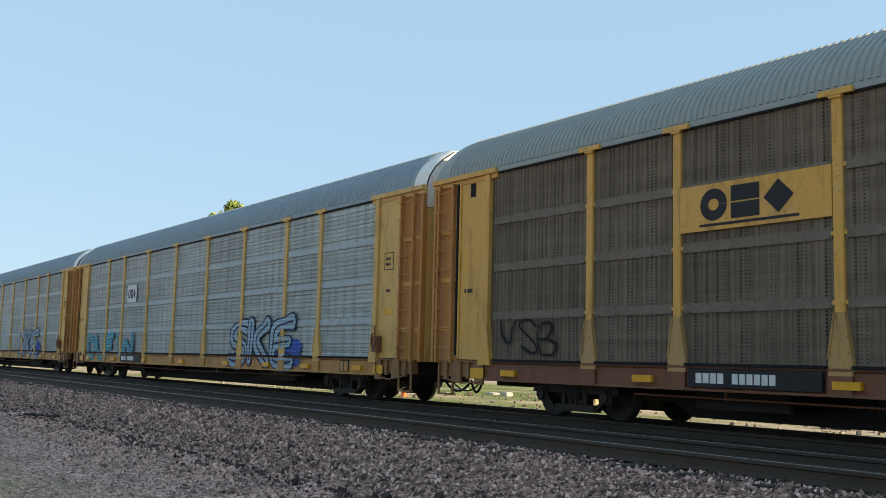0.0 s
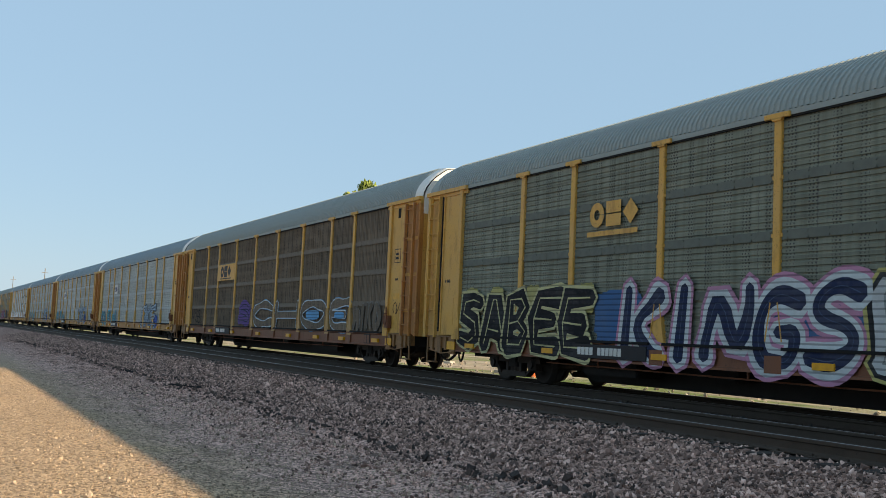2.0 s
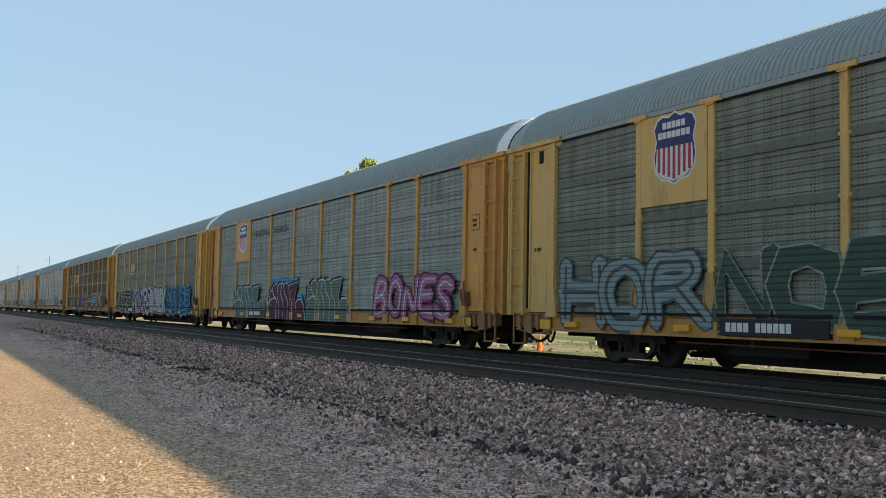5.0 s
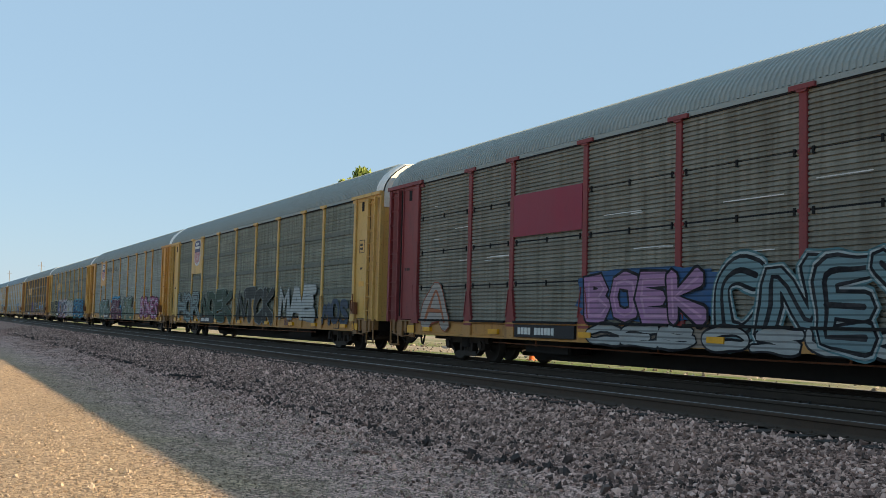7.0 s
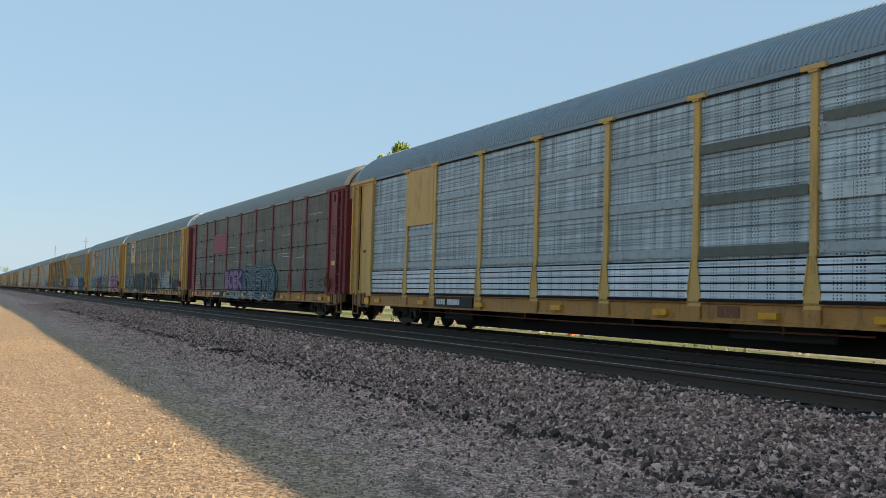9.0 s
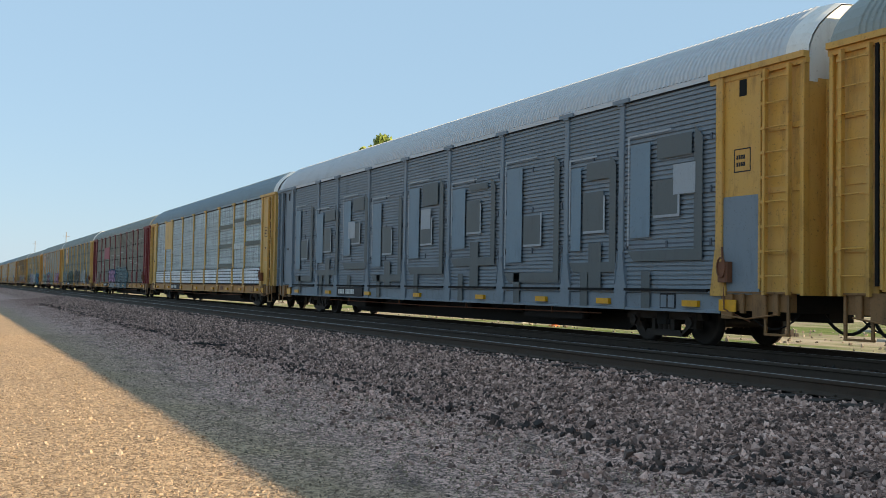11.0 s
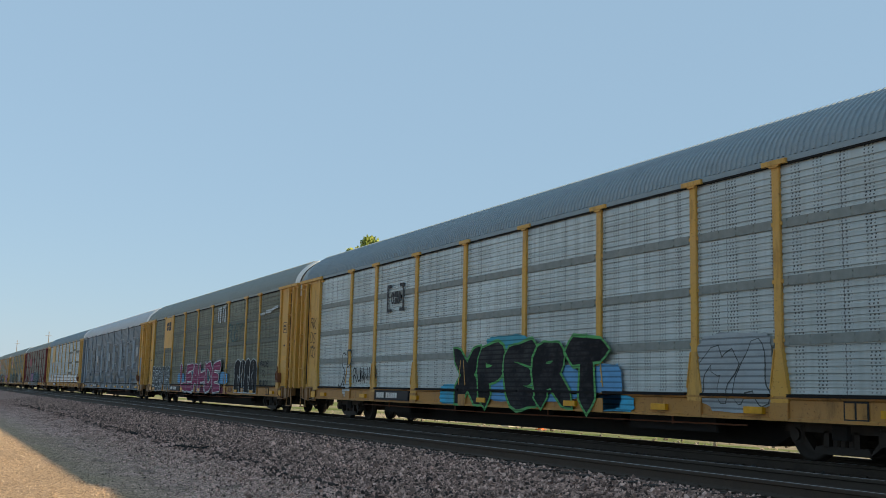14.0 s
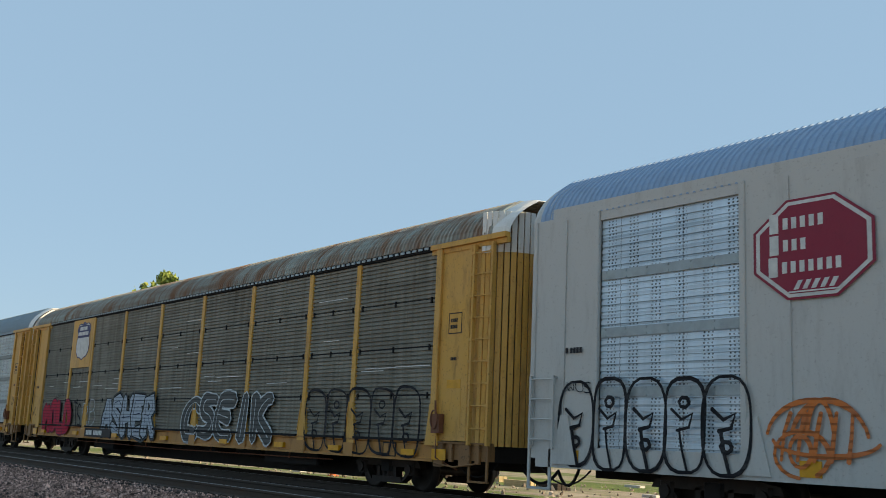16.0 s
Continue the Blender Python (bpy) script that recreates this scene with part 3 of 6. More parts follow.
STROKES = {
    "A": "0,0 .42,1 .58,1 1,0|.2,.36 .8,.36", "B": "0,0 0,1 .6,1 .85,.78 .55,.54 .05,.52|.55,.54 .98,.3 .65,0 0,0",
    "C": "1,.82 .62,1 .15,.86 0,.5 .15,.12 .62,0 1,.18", "D": "0,0 0,1 .55,.97 .98,.62 .92,.28 .5,0 0,0",
    "E": "1,1 .08,.98 0,.5 .08,.02 1,0|0,.52 .8,.52", "F": "1,1 .06,.98 0,0|0,.52 .75,.55",
    "G": "1,.85 .55,1 .1,.8 0,.45 .2,.06 .65,0 .97,.15 .95,.46 .55,.46", "H": "0,0 .03,1|1,0 .97,1|0,.5 1,.5",
    "I": ".5,0 .5,1", "K": "0,0 0,1|.95,1 .1,.5 1,0", "L": "0,1 .04,0 1,.04", "M": "0,0 .12,1 .5,.35 .88,1 1,0",
    "N": "0,0 .06,1 .94,0 1,1", "O": ".5,1 .12,.86 0,.5 .12,.12 .5,0 .88,.12 1,.5 .88,.86 .5,1", "P": "0,0 0,1 .65,1 .95,.75 .6,.46 .05,.45",
    "R": "0,0 0,1 .65,1 .9,.76 .55,.5 .05,.5|.5,.5 1,0", "S": ".95,.86 .55,1 .1,.86 .1,.62 .85,.42 .95,.16 .5,0 .02,.12",
    "T": "0,1 1,1|.5,1 .46,0", "U": "0,1 .04,.3 .3,0 .72,0 .97,.3 1,1", "V": "0,1 .5,0 1,1", "W": "0,1 .2,0 .5,.7 .8,0 1,1",
    "X": "0,0 1,1|0,1 1,0", "Y": "0,1 .5,.5 1,1|.5,.5 .46,0", "Z": "0,1 1,1 0,0 1,0"}


def strokes_of(ch, sharp=False):
    """The pen strokes of a letter, rounded off once."""
    out = []
    for part_ in STROKES[ch].split("|"):
        pts = [tuple(float(v) for v in p.split(",")) for p in part_.split()]
        for _ in range(0 if sharp or len(pts) < 3 else 2):
            fine = [pts[0]]
            for p, q in zip(pts, pts[1:]):
                fine += [(p[0] * 0.75 + q[0] * 0.25, p[1] * 0.75 + q[1] * 0.25), (p[0] * 0.25 + q[0] * 0.75, p[1] * 0.25 + q[1] * 0.75)]
            pts = fine + [pts[-1]]
        out.append(pts)
    return out


def word_on(parent, word, x0, x1, z0, z1, layers, name="graffiti_letter", wob=0.05, seed=1, label="", plane=None, fat=None, spike=1.0, step=0.0, lead=0.003, sharp=False, tight=1.0):
    """Sprayed letters on the near side, stroke by stroke; layers: (extra width, material) from the back to the front."""
    plane = FACE if plane is None else plane
    h, n = z1 - z0, len(word)
    fat = (0.095 if len(layers) > 1 else 0.04) if fat is None else fat
    rnd = random.Random(seed * 31 + n)
    cell = (x1 - x0) / n
    inset = max(0.05, fat) * h * tight
    lines = []
    for i, ch in enumerate(word):
        if ch == " ":
            continue
        lean, drop, wide = rnd.uniform(-0.16, 0.16) * wob * 8, rnd.uniform(-0.06, 0.06) * wob * 10, cell * rnd.uniform(0.98, 1.1)
        letter = []
        lines.append(letter)
        for pts in strokes_of(ch, sharp):
            line = []
            for u, w in pts:
                x = x0 + i * cell + inset + u * max(wide - 2 * inset, 0.3 * cell) + lean * (w - 0.5) * h
                z = z0 + inset + (w + drop * 0.5) * (h - 2 * inset)
                x += wob * h * math.sin(z * 5.1 / h + seed)
                z += wob * h * math.sin(x * 2.9 / h + seed * 1.7)
                line.append((x, min(max(z, z0 + fat * h), z1 - fat * h)))
            letter.append(line)
    first = None
    for idx, letter in enumerate(lines):
        made = None
        for i, (bold, mat) in enumerate(layers):
            r = (fat + bold) * h
            s = Solid()
            for k, line in enumerate(letter):
                ribbon(s, line, r, plane - lead * i - step * idx - 0.0003 * k, spike)
            ob = linked(name if i == 0 else "paint_layer", s.mesh(name, mat), parent if i == 0 else made, label if i == 0 else "")
            made = made or ob
            first = first or ob
    return first


def curl(parent, x, z, size, seed):
    """A small black tag sprayed on a wagon's end sheet."""
    rnd = random.Random(seed)
    s = Solid()
    pts = [(x + size * (i / 9 + 0.25 * math.sin(i * 1.3 + seed)), z + size * 0.5 * math.sin(i * 0.9 + seed * 2) + rnd.uniform(-0.02, 0.02)) for i in range(10)]
    ribbon(s, pts, 0.012, -HALF_W - 0.014, 1.0)
    linked("scrawl", s.mesh("scrawl", P_BLACK), parent, "thin black sprayed scrawl")


THROW_RING = "0,0 0,.35 .05,.4 0,.5 .03,.82 .1,.72 .09,.87 .15,.98 .22,.96 .24,.86 .28,.96 .38,.99 .42,.93 .46,.99 .52,.98 .56,.88 .6,.94 .8,1 .72,.55 .74,.42 .8,.52 .88,.52 .95,.38 1,0 .5,-.02"
THROW_LINES = ("0,.5 .1,.58 .18,.58 .22,.5 .2,.35 .2,0", ".09,.87 .13,.66 .2,.58", ".24,.86 .23,.62 .27,.5 .3,.3 .28,.04", ".36,.97 .33,.7 .36,.62 .4,.5 .42,.3 .4,0",
               ".42,.93 .44,.7 .5,.6 .54,.5 .53,0", ".56,.88 .58,.6 .64,.5 .66,.3 .65,0", ".74,.42 .77,.28")


def throw_up(parent, x0, x1, z0, z1, fill, edge, shade, halo=None, label=""):
    """A quick piece of run-together letters: one filled shape, thin edge and inner lines, a dark cast side."""
    def at(text, grow=0.0, dx=0.0, dz=0.0):
        pts = [tuple(float(v) for v in p.split(",")) for p in text.split()]
        return [(x0 + u * (x1 - x0) + dx + grow * (2 * u - 1), z0 + v * (z1 - z0) + dz + (grow if v > 0.5 else -0.1 * grow)) for u, v in pts]
    base = flat("graffiti_letter", [at(THROW_RING, 0.03)[::-1]], fill, OVER - 0.006, parent, label)
    flat("paint_layer", [at(THROW_RING, 0.06, -0.16, 0.04)[::-1]], shade, OVER - 0.002, base)
    if halo:
        flat("paint_layer", [at(THROW_RING, 0.16, -0.10, 0.08)[::-1]], halo, OVER + 0.002, base)
    pens = Solid()
    ring_ = at(THROW_RING, 0.03)
    for k, line in enumerate([ring_[:-1]] + [at(t) for t in THROW_LINES]):
        ribbon(pens, line, 0.022, OVER - 0.010 - 0.0003 * k, 1.0)
    linked("paint_layer", pens.mesh("pen_lines", edge), base)


def ribbon(s, line, r, y, spike=1.0):
    """A flat round-ended band along a line in (x, z)."""
    n = len(line)
    left, right = [], []
    for j in range(n):
        p, q = line[max(j - 1, 0)], line[min(j + 1, n - 1)]
        d = math.hypot(q[0] - p[0], q[1] - p[1]) or 1.0
        ux, uz = (q[0] - p[0]) / d, (q[1] - p[1]) / d
        steps = (0.0,)
        if j == 0:
            steps = (-spike, -0.5 * spike, 0.0)
        elif j == n - 1:
            steps = (0.0, 0.5 * spike, spike)
        for e in steps:
            swell = 1 + 0.22 * math.sin(line[j][0] * 4.1 + line[j][1] * 3.3)
            w = r * swell * (math.sqrt(max(0.0, 1 - e * e)) if spike <= 1 else max(0.0, 1 - abs(e) / spike) ** 0.8) + 1e-4
            cx, cz = line[j][0] + ux * e * r, line[j][1] + uz * e * r
            left.append((cx - uz * w, cz + ux * w))
            right.append((cx + uz * w, cz - ux * w))
    m = len(left)
    vs = [(p[0], y - 0.00002 * i, p[1]) for i, p in enumerate(left)] + [(p[0], y - 0.00002 * i, p[1]) for i, p in enumerate(right)]
    s.add(vs, [(i, m + i, m + i + 1, i + 1) for i in range(m - 1)])


def lettering(parent, word, x0, x1, z0, z1, mat, label=""):
    """Plain painted capitals in the built-in font."""
    cu = bpy.data.curves.new("t", "FONT")
    cu.body, cu.size, cu.offset, cu.resolution_u, cu.fill_mode = word, 1.0, 0.0, 3, "FRONT"
    ob = new("t", cu)
    bpy.context.view_layer.update()
    me = bpy.data.meshes.new_from_object(ob.evaluated_get(bpy.context.evaluated_depsgraph_get()))
    bpy.data.objects.remove(ob)
    bpy.data.curves.remove(cu)
    co = np.array([v.co[:2] for v in me.vertices])
    u = (co - co.min(0)) / (co.max(0) - co.min(0))
    me.vertices.foreach_set("co", np.stack([x0 + u[:, 0] * (x1 - x0), np.full(len(u), -HALF_W + 0.02), z0 + u[:, 1] * (z1 - z0)], 1).ravel())
    me.materials.clear()
    me.materials.append(mat)
    me.update()
    return linked("lettering", me, parent, label)


def cloud(parent, x0, x1, z0, z1, mat, seed=1, name="paint_cloud", y=None):
    """A soft-edged painted patch with a lumpy outline."""
    rnd = random.Random(seed)
    n = 40
    cx, cz, rx, rz = (x0 + x1) / 2, (z0 + z1) / 2, (x1 - x0) / 2, (z1 - z0) / 2
    ring = []
    for i in range(n):
        a = 2 * math.pi * i / n
        k = 0.88 + 0.12 * rnd.random()
        c, s = math.cos(a), math.sin(a)
        ring.append((cx + rx * k * math.copysign(abs(c) ** 0.5, c), cz + rz * k * math.copysign(abs(s) ** 0.5, s)))
    return flat(name, [ring], mat, FACE + 0.004 if y is None else y, parent)


SPRAY = {}


def sp(r, g, b):
    key = (r, g, b)
    if key not in SPRAY:
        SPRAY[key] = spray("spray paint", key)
    return SPRAY[key]


def bubbles(parent, x0, x1, z0, z1, n, mat, plane, r, seed, label):
    """Quick outlined bubble letters: a closed swelling outline each, with an inner hook and a counter."""
    rnd = random.Random(seed)
    cell = (x1 - x0) / n
    for i in range(n):
        cx, cz = x0 + (i + 0.5) * cell, (z0 + z1) / 2
        rx, rz = cell * rnd.uniform(0.52, 0.62), (z1 - z0) / 2 * rnd.uniform(0.92, 1.0)
        ring_ = []
        for k in range(25):
            a = 2 * math.pi * k / 24 + 0.4
            waist = 1 - 0.16 * math.cos(2 * a + 0.3) * (1 if i % 2 else 0.4)
            ring_.append((cx + rx * waist * math.copysign(abs(math.cos(a)) ** 0.7, math.cos(a)), cz + rz * math.copysign(abs(math.sin(a)) ** 0.75, math.sin(a)) + 0.03 * math.sin(3 * a + seed)))
        hook = [(cx - 0.55 * rx, cz + 0.35 * rz), (cx - 0.1 * rx, cz + 0.12 * rz), (cx + 0.35 * rx, cz + 0.25 * rz), (cx + 0.2 * rx, cz - 0.05 * rz), (cx - 0.3 * rx, cz - 0.12 * rz)]
        low = [(cx - 0.2 * rx, cz - 0.15 * rz), (cx - 0.1 * rx, cz - 0.55 * rz), (cx + 0.1 * rx, cz - 0.98 * rz)]
        eye = [(cx + 0.22 * rx * math.cos(k), cz + (0.5 if i % 2 else -0.45) * rz + 0.12 * rz * math.sin(k)) for k in range(8)]
        s = Solid()
        for k, line in enumerate((ring_, hook, low, eye)):
            ribbon(s, line, r, plane - 0.004 * i - 0.0005 * k, 1.0)
        linked("graffiti_letter", s.mesh("graffiti_letter", mat), parent, label)


def mark_shapes(parent, x0, x1, z0, z1, mat, y, kinds):
    """A painted company mark as plain shapes: ring, stacked bars, diamond."""
    n = len(kinds)
    cell = (x1 - x0) / n
    for i, kind in enumerate(kinds):
        a, b = x0 + (i + 0.06) * cell, x0 + (i + 0.94) * cell
        cx, cz, rx, rz, t = (a + b) / 2, (z0 + z1) / 2, (b - a) / 2, (z1 - z0) / 2, 0.30 * (b - a)
        if kind == "ring":
            angs = [0.02 + (2 * math.pi - 0.04) * k / 20 for k in range(21)]
            polys = [[(cx + rx * math.cos(p), cz + rz * math.sin(p)) for p in angs] + [(cx + (rx - t) * math.cos(p), cz + (rz - t) * math.sin(p)) for p in angs[::-1]]]
        elif kind == "bars":
            h = 0.26 * (z1 - z0)
            polys = [rect(a, cz + 0.1 * h, b, z1), rect(a, z0, b, cz - 0.1 * h)]
        else:
            polys = [[(a, cz), (cx, z0), (b, cz), (cx, z1)]]
        flat("board_mark", polys, mat, y, parent)


def shield(parent, cx, cz, w, h, stripes, y):
    """A shield badge: navy top field, white lower field, red stripes where they are kept."""
    def outline(k):
        pts = [(-0.42, 0.42), (-0.30, 0.46), (-0.14, 0.44), (0.0, 0.50), (0.14, 0.44), (0.30, 0.46), (0.42, 0.42), (0.50, 0.30), (0.44, 0.12), (0.50, -0.12),
               (0.46, -0.30), (0.32, -0.42), (0.14, -0.45), (0.0, -0.50), (-0.14, -0.45), (-0.32, -0.42), (-0.46, -0.30), (-0.50, -0.12), (-0.44, 0.12), (-0.50, 0.30)]
        return [(cx + p[0] * w * k, cz + p[1] * h * k) for p in pts][::-1]
    badge = flat("badge", [outline(1.0)], NAVY if not stripes else CHALK, y, parent, "painted shield badge with navy top field")
    flat("badge_field", [outline(0.94)], CHALK if not stripes else NAVY, y - 0.004, badge)
    if stripes:
        low = [(cx - 0.41 * w, cz + 0.02 * h), (cx - 0.44 * w, cz - 0.28 * h), (cx - 0.28 * w, cz - 0.39 * h), (cx, cz - 0.45 * h), (cx + 0.28 * w, cz - 0.39 * h), (cx + 0.44 * w, cz - 0.28 * h), (cx + 0.41 * w, cz + 0.02 * h)]
        flat("badge_field", [low], CHALK, y - 0.008, badge)
        for i in range(7):
            flat("badge_stripe", [rect(cx + (i - 3) * w * 0.118 - w * 0.03, cz - h * (0.42 - 0.035 * abs(i - 3)), cx + (i - 3) * w * 0.118 + w * 0.03, cz + 0.02 * h)], FLAG_RED, y - 0.012, badge)
    else:
        top = [(cx - 0.42 * w, cz + 0.08 * h), (cx + 0.42 * w, cz + 0.08 * h), (cx + 0.46 * w, cz + 0.29 * h), (cx + 0.39 * w, cz + 0.39 * h), (cx + 0.14 * w, cz + 0.41 * h), (cx, cz + 0.465 * h), (cx - 0.14 * w, cz + 0.41 * h), (cx - 0.39 * w, cz + 0.39 * h), (cx - 0.46 * w, cz + 0.29 * h)]
        flat("badge_field", [top], NAVY, y - 0.008, badge)
    for k, n in ((0.27, 5), (0.14, 7)):
        ww = w * 0.09
        tot = n * ww * 1.2
        for i in range(n):
            flat("badge_bar", [rect(cx - tot / 2 + i * ww * 1.2, cz + k * h, cx - tot / 2 + i * ww * 1.2 + ww, cz + (k + 0.09) * h)], CHALK, y - 0.014, badge)
    return badge


def rail_truck(car, x):
    truck = linked("truck", bolster_mesh(), car, "", pose(x, 0, 0))
    linked("side_frame", side_frame_mesh(), truck)
    linked("side_frame", side_frame_mesh(), truck, "", pose(0, 0, 0, 0, 0, 180))
    axles = []
    for dx in (-0.85, 0.85):
        w = linked("wheelset", wheelset_mesh(), truck, "", pose(dx, 0, WHEEL_R))
        axles.append((w, dx))
    return axles


def common_ends(car, side, paint, roof_end, roof_mat, rise, slats=False, ends=None, notch=False):
    linked("end_sheet", end_sheet_mesh(paint, side), car)
    linked("edge_post", edge_post_mesh(paint, side), car)
    linked("header_beam", header_mesh(paint, side), car)
    if slats and side > 0:
        slat = shared(("slat", paint.name), lambda: Solid().box(-0.018, 0.018, -0.05, 0.05, 0.95, 4.45, 0.006).mesh("door_slat", paint))
        tip = shared(("slattip", roof_end.name), lambda: Solid().box(-0.018, 0.018, -0.05, 0.05, 4.45, 5.22, 0.006).mesh("slat_tip", roof_end))
        for i in range(9):
            u = math.radians(-86 + 10.2 * i)
            place = pose(13.39 + 0.66 * math.cos(u), -0.80 + 0.70 * math.sin(u), 0, 0, 0, math.degrees(u))
            linked("slat_tip", tip, linked("door_slat", slat, car, "upright slat of the slatted end door", place), "white slat tip")
        corner = linked("door_hinge_post", Solid().box(13.17, 13.33, -HALF_W + 0.03, -HALF_W + 0.08, 0.98, 4.6, 0.01).mesh("door_hinge_post", paint), car)
    else:
        corner = linked("corner_panel", corner_mesh(ends or paint, side), car)
    a, b = sorted((side * 13.19, side * 13.99))
    for z in (1.6, 2.6, 3.6) if not (slats and side > 0) else ():
        linked("corner_band", plate_mesh(a, b, z, z + 0.09, paint, -HALF_W + 0.035, 0.023, "corner_band"), corner)
    linked("ladder", ladder_mesh(ends or paint, side), car, "steel ladder with nine rungs")
    door = linked("end_door", end_door_mesh(paint, side, slats), car) if not (slats and side > 0) else corner
    if not slats:
        rib = shared(("doorrib", paint.name), lambda: Solid().box(-0.03, 0.03, -0.04, 0.04, 0.95, 4.35, 0.01).mesh("door_rib", paint))
        for y in (-1.05, -0.35, 0.35, 1.05):
            linked("door_rib", rib, door, "", pose(side * (END - 0.03 + 0.10 * (1 - (y / 1.4) ** 2)), y, 0))
    linked("roof_end", cap_end_mesh(roof_end if side > 0 else roof_mat, side, rise), car, "smooth roof end over the doors")
    if not (slats and side > 0):
        linked("end_face", end_face_mesh(roof_end, side, rise), car, "white sheet closing the roof end")
    front = -HALF_W - 0.035 if side < 0 else -HALF_W + 0.03
    slot = shared(("slot", side), lambda: Solid().box(min(side * 13.15, side * 13.205), max(side * 13.15, side * 13.205), front, -HALF_W + 0.06, 1.1, 4.6).mesh("slot", SLOT_SHADE))
    linked("slot", slot, car)
    if notch:
        a, b = sorted((side * 12.59, side * 12.77))
        linked("notch", plate_mesh(a, b, 4.28, 4.56, SLOT_SHADE, -HALF_W, 0.004, "notch"), car, "dark notch near the top of the end sheet")
    a, b = sorted((side * 12.17, side * 12.59))
    linked("reflector", plate_mesh(a, b, 0.66, 0.86, AMBER, -HALF_W - 0.04, 0.014, "reflector"), car, "amber reflector strip")


def far_side(car, paint, panel_mat, sill_mat):
    """The far side repeats the near side's parts, turned about."""
    turn = pose(0, 0, 0, 0, 0, 180)
    def build():
        s = Solid()
        s.box(-12.07, 12.07, -HALF_W + 0.02, -HALF_W + 0.06, 1.0, 4.68)
        s.box(-13.87, -12.07, -HALF_W + 0.0, -HALF_W + 0.06, 1.0, 4.68)
        s.box(12.07, 13.87, -HALF_W + 0.0, -HALF_W + 0.06, 1.0, 4.68)
        return s.mesh("far_screen", panel_mat)
    linked("far_screen", shared(("farscreen", panel_mat.name), build), car, "", turn)
    linked("side_sill", sill_mesh(sill_mat), car, "", turn)
    for x in POSTS:
        linked("post", post_mesh(paint), car, "", pose(-x, 0, 0) @ turn)


AXLES = []


def auto_carrier(label, x, paint, panel_mat, kind, strip_mat, roof_mat, roof_end, sill_mat, pads, roof_deep=0.02, slats=False, strips=True, left_paint=None, right_paint=None, rise=1.0, caps=True, foot=None, ends=None, notch=False):
    """A covered car-carrying rail wagon. pads: extra board bays as {bay: (z0, z1, material)}."""
    car = new("auto_carrier_wagon")
    car.matrix_basis = pose(x, TRACK_Y, 0)
    tagged(car, label, "rail wagon", "train of covered wagons")
    linked("roof", roof_mesh(roof_mat, roof_deep, rise), car, "arched corrugated steel roof")
    linked("eave_strip", shared(("eave", roof_mat.name), lambda: Solid().box(-13.64, 13.64, -HALF_W - 0.012, -HALF_W + 0.03, 4.69, 4.78).box(-13.64, 13.64, HALF_W - 0.03, HALF_W + 0.012, 4.69, 4.78).mesh("eave_strip", roof_mat)), car)
    # Added dark strip standing in for the shadow line under the eave.
    linked("eave_shadow", shared("eaveslot", lambda: Solid().box(-12.07, 12.07, -HALF_W - 0.004, -HALF_W + 0.03, 4.655, 4.69).mesh("eave_shadow", SLOT_SHADE)), car)
    if roof_mat is ROOF_RUST:
        def teeth():
            s = Solid()
            for i in range(130):
                x = -13.37 + i * 0.205
                s.box(x, x + 0.12, -HALF_W - 0.05, -HALF_W - 0.005, 4.712, 4.758)
            return s.mesh("eave_teeth", STRIP_PALE)
        linked("eave_gap", shared("eavegap", lambda: Solid().box(-13.37, 13.37, -HALF_W - 0.03, -HALF_W - 0.005, 4.675, 4.772).mesh("eave_gap", SLOT_SHADE)), car)
        tagged(linked("eave_teeth", shared(("teeth", roof_mat.name), teeth), car, "row of rib ends under the roof edge"), kind="stuff")
    for i in range(9):
        x0, x1 = EDGES[i], EDGES[i + 1]
        linked("side_panel", panel_mesh(x0, x1, kind, panel_mat), car)
        if strips:
            for z in STRIPS:
                linked("joint_strip", strip_mesh(x0 + 0.09, x1 - 0.09, z, kind, strip_mat), car)
        if i in pads:
            z0, z1, pm = pads[i]
            linked("name_board", plate_mesh(x0 + 0.085, x1 - 0.085, z0, z1, pm, -HALF_W - 0.006, 0.02, "name_board"), car, "flat painted name board")
    for px in POSTS:
        post = linked("post", post_mesh(paint), car, "", pose(px, 0, 0))
        linked("post_foot", foot_mesh(foot or paint), post)
        if caps:
            linked("post_cap", cap_mesh(paint), post)
    # Added dark strips stand for the open gap between screens and sill.
    for i in range(9):
        linked("panel_track", plate_mesh(EDGES[i] + 0.2, EDGES[i + 1] - 0.2, 0.985, 1.035, SLOT_SHADE, -HALF_W + 0.04, 0.115, "panel_track"), car)
    linked("side_sill", sill_mesh(sill_mat), car)
    far_side(car, paint, panel_mat, sill_mat)
    linked("deck_frame", deck_mesh(), car)
    linked("brake_rod", pipe_mesh(SILL_RUST), car)
    for side in (-1, 1):
        common_ends(car, side, (left_paint if side < 0 else right_paint) or paint, roof_end, roof_mat, rise, slats, ends, notch)
        linked("coupler", coupler_mesh(side), car)
        linked("air_hose", hose_mesh(side), car)
        linked("brake_cable", cable_mesh(side), car)
        linked("sill_end", sill_end_mesh(side), car, "grimy rusted end of the sill")
        linked("stirrup_step", step_mesh(SILL_GRIME, side), car)
    linked("hand_brake", hand_brake_mesh(), car, "black hand brake housing and wheel")
    for rx in (-11.6, -8.1, -4.4, -0.6, 3.2, 6.1, 8.5, 11.2):
        linked("reflector", plate_mesh(rx, rx + 0.42, 0.72, 0.83, AMBER, -HALF_W + 0.005, 0.073, "reflector"), car, "amber reflector strip")
    stencils(car, sill_mat)
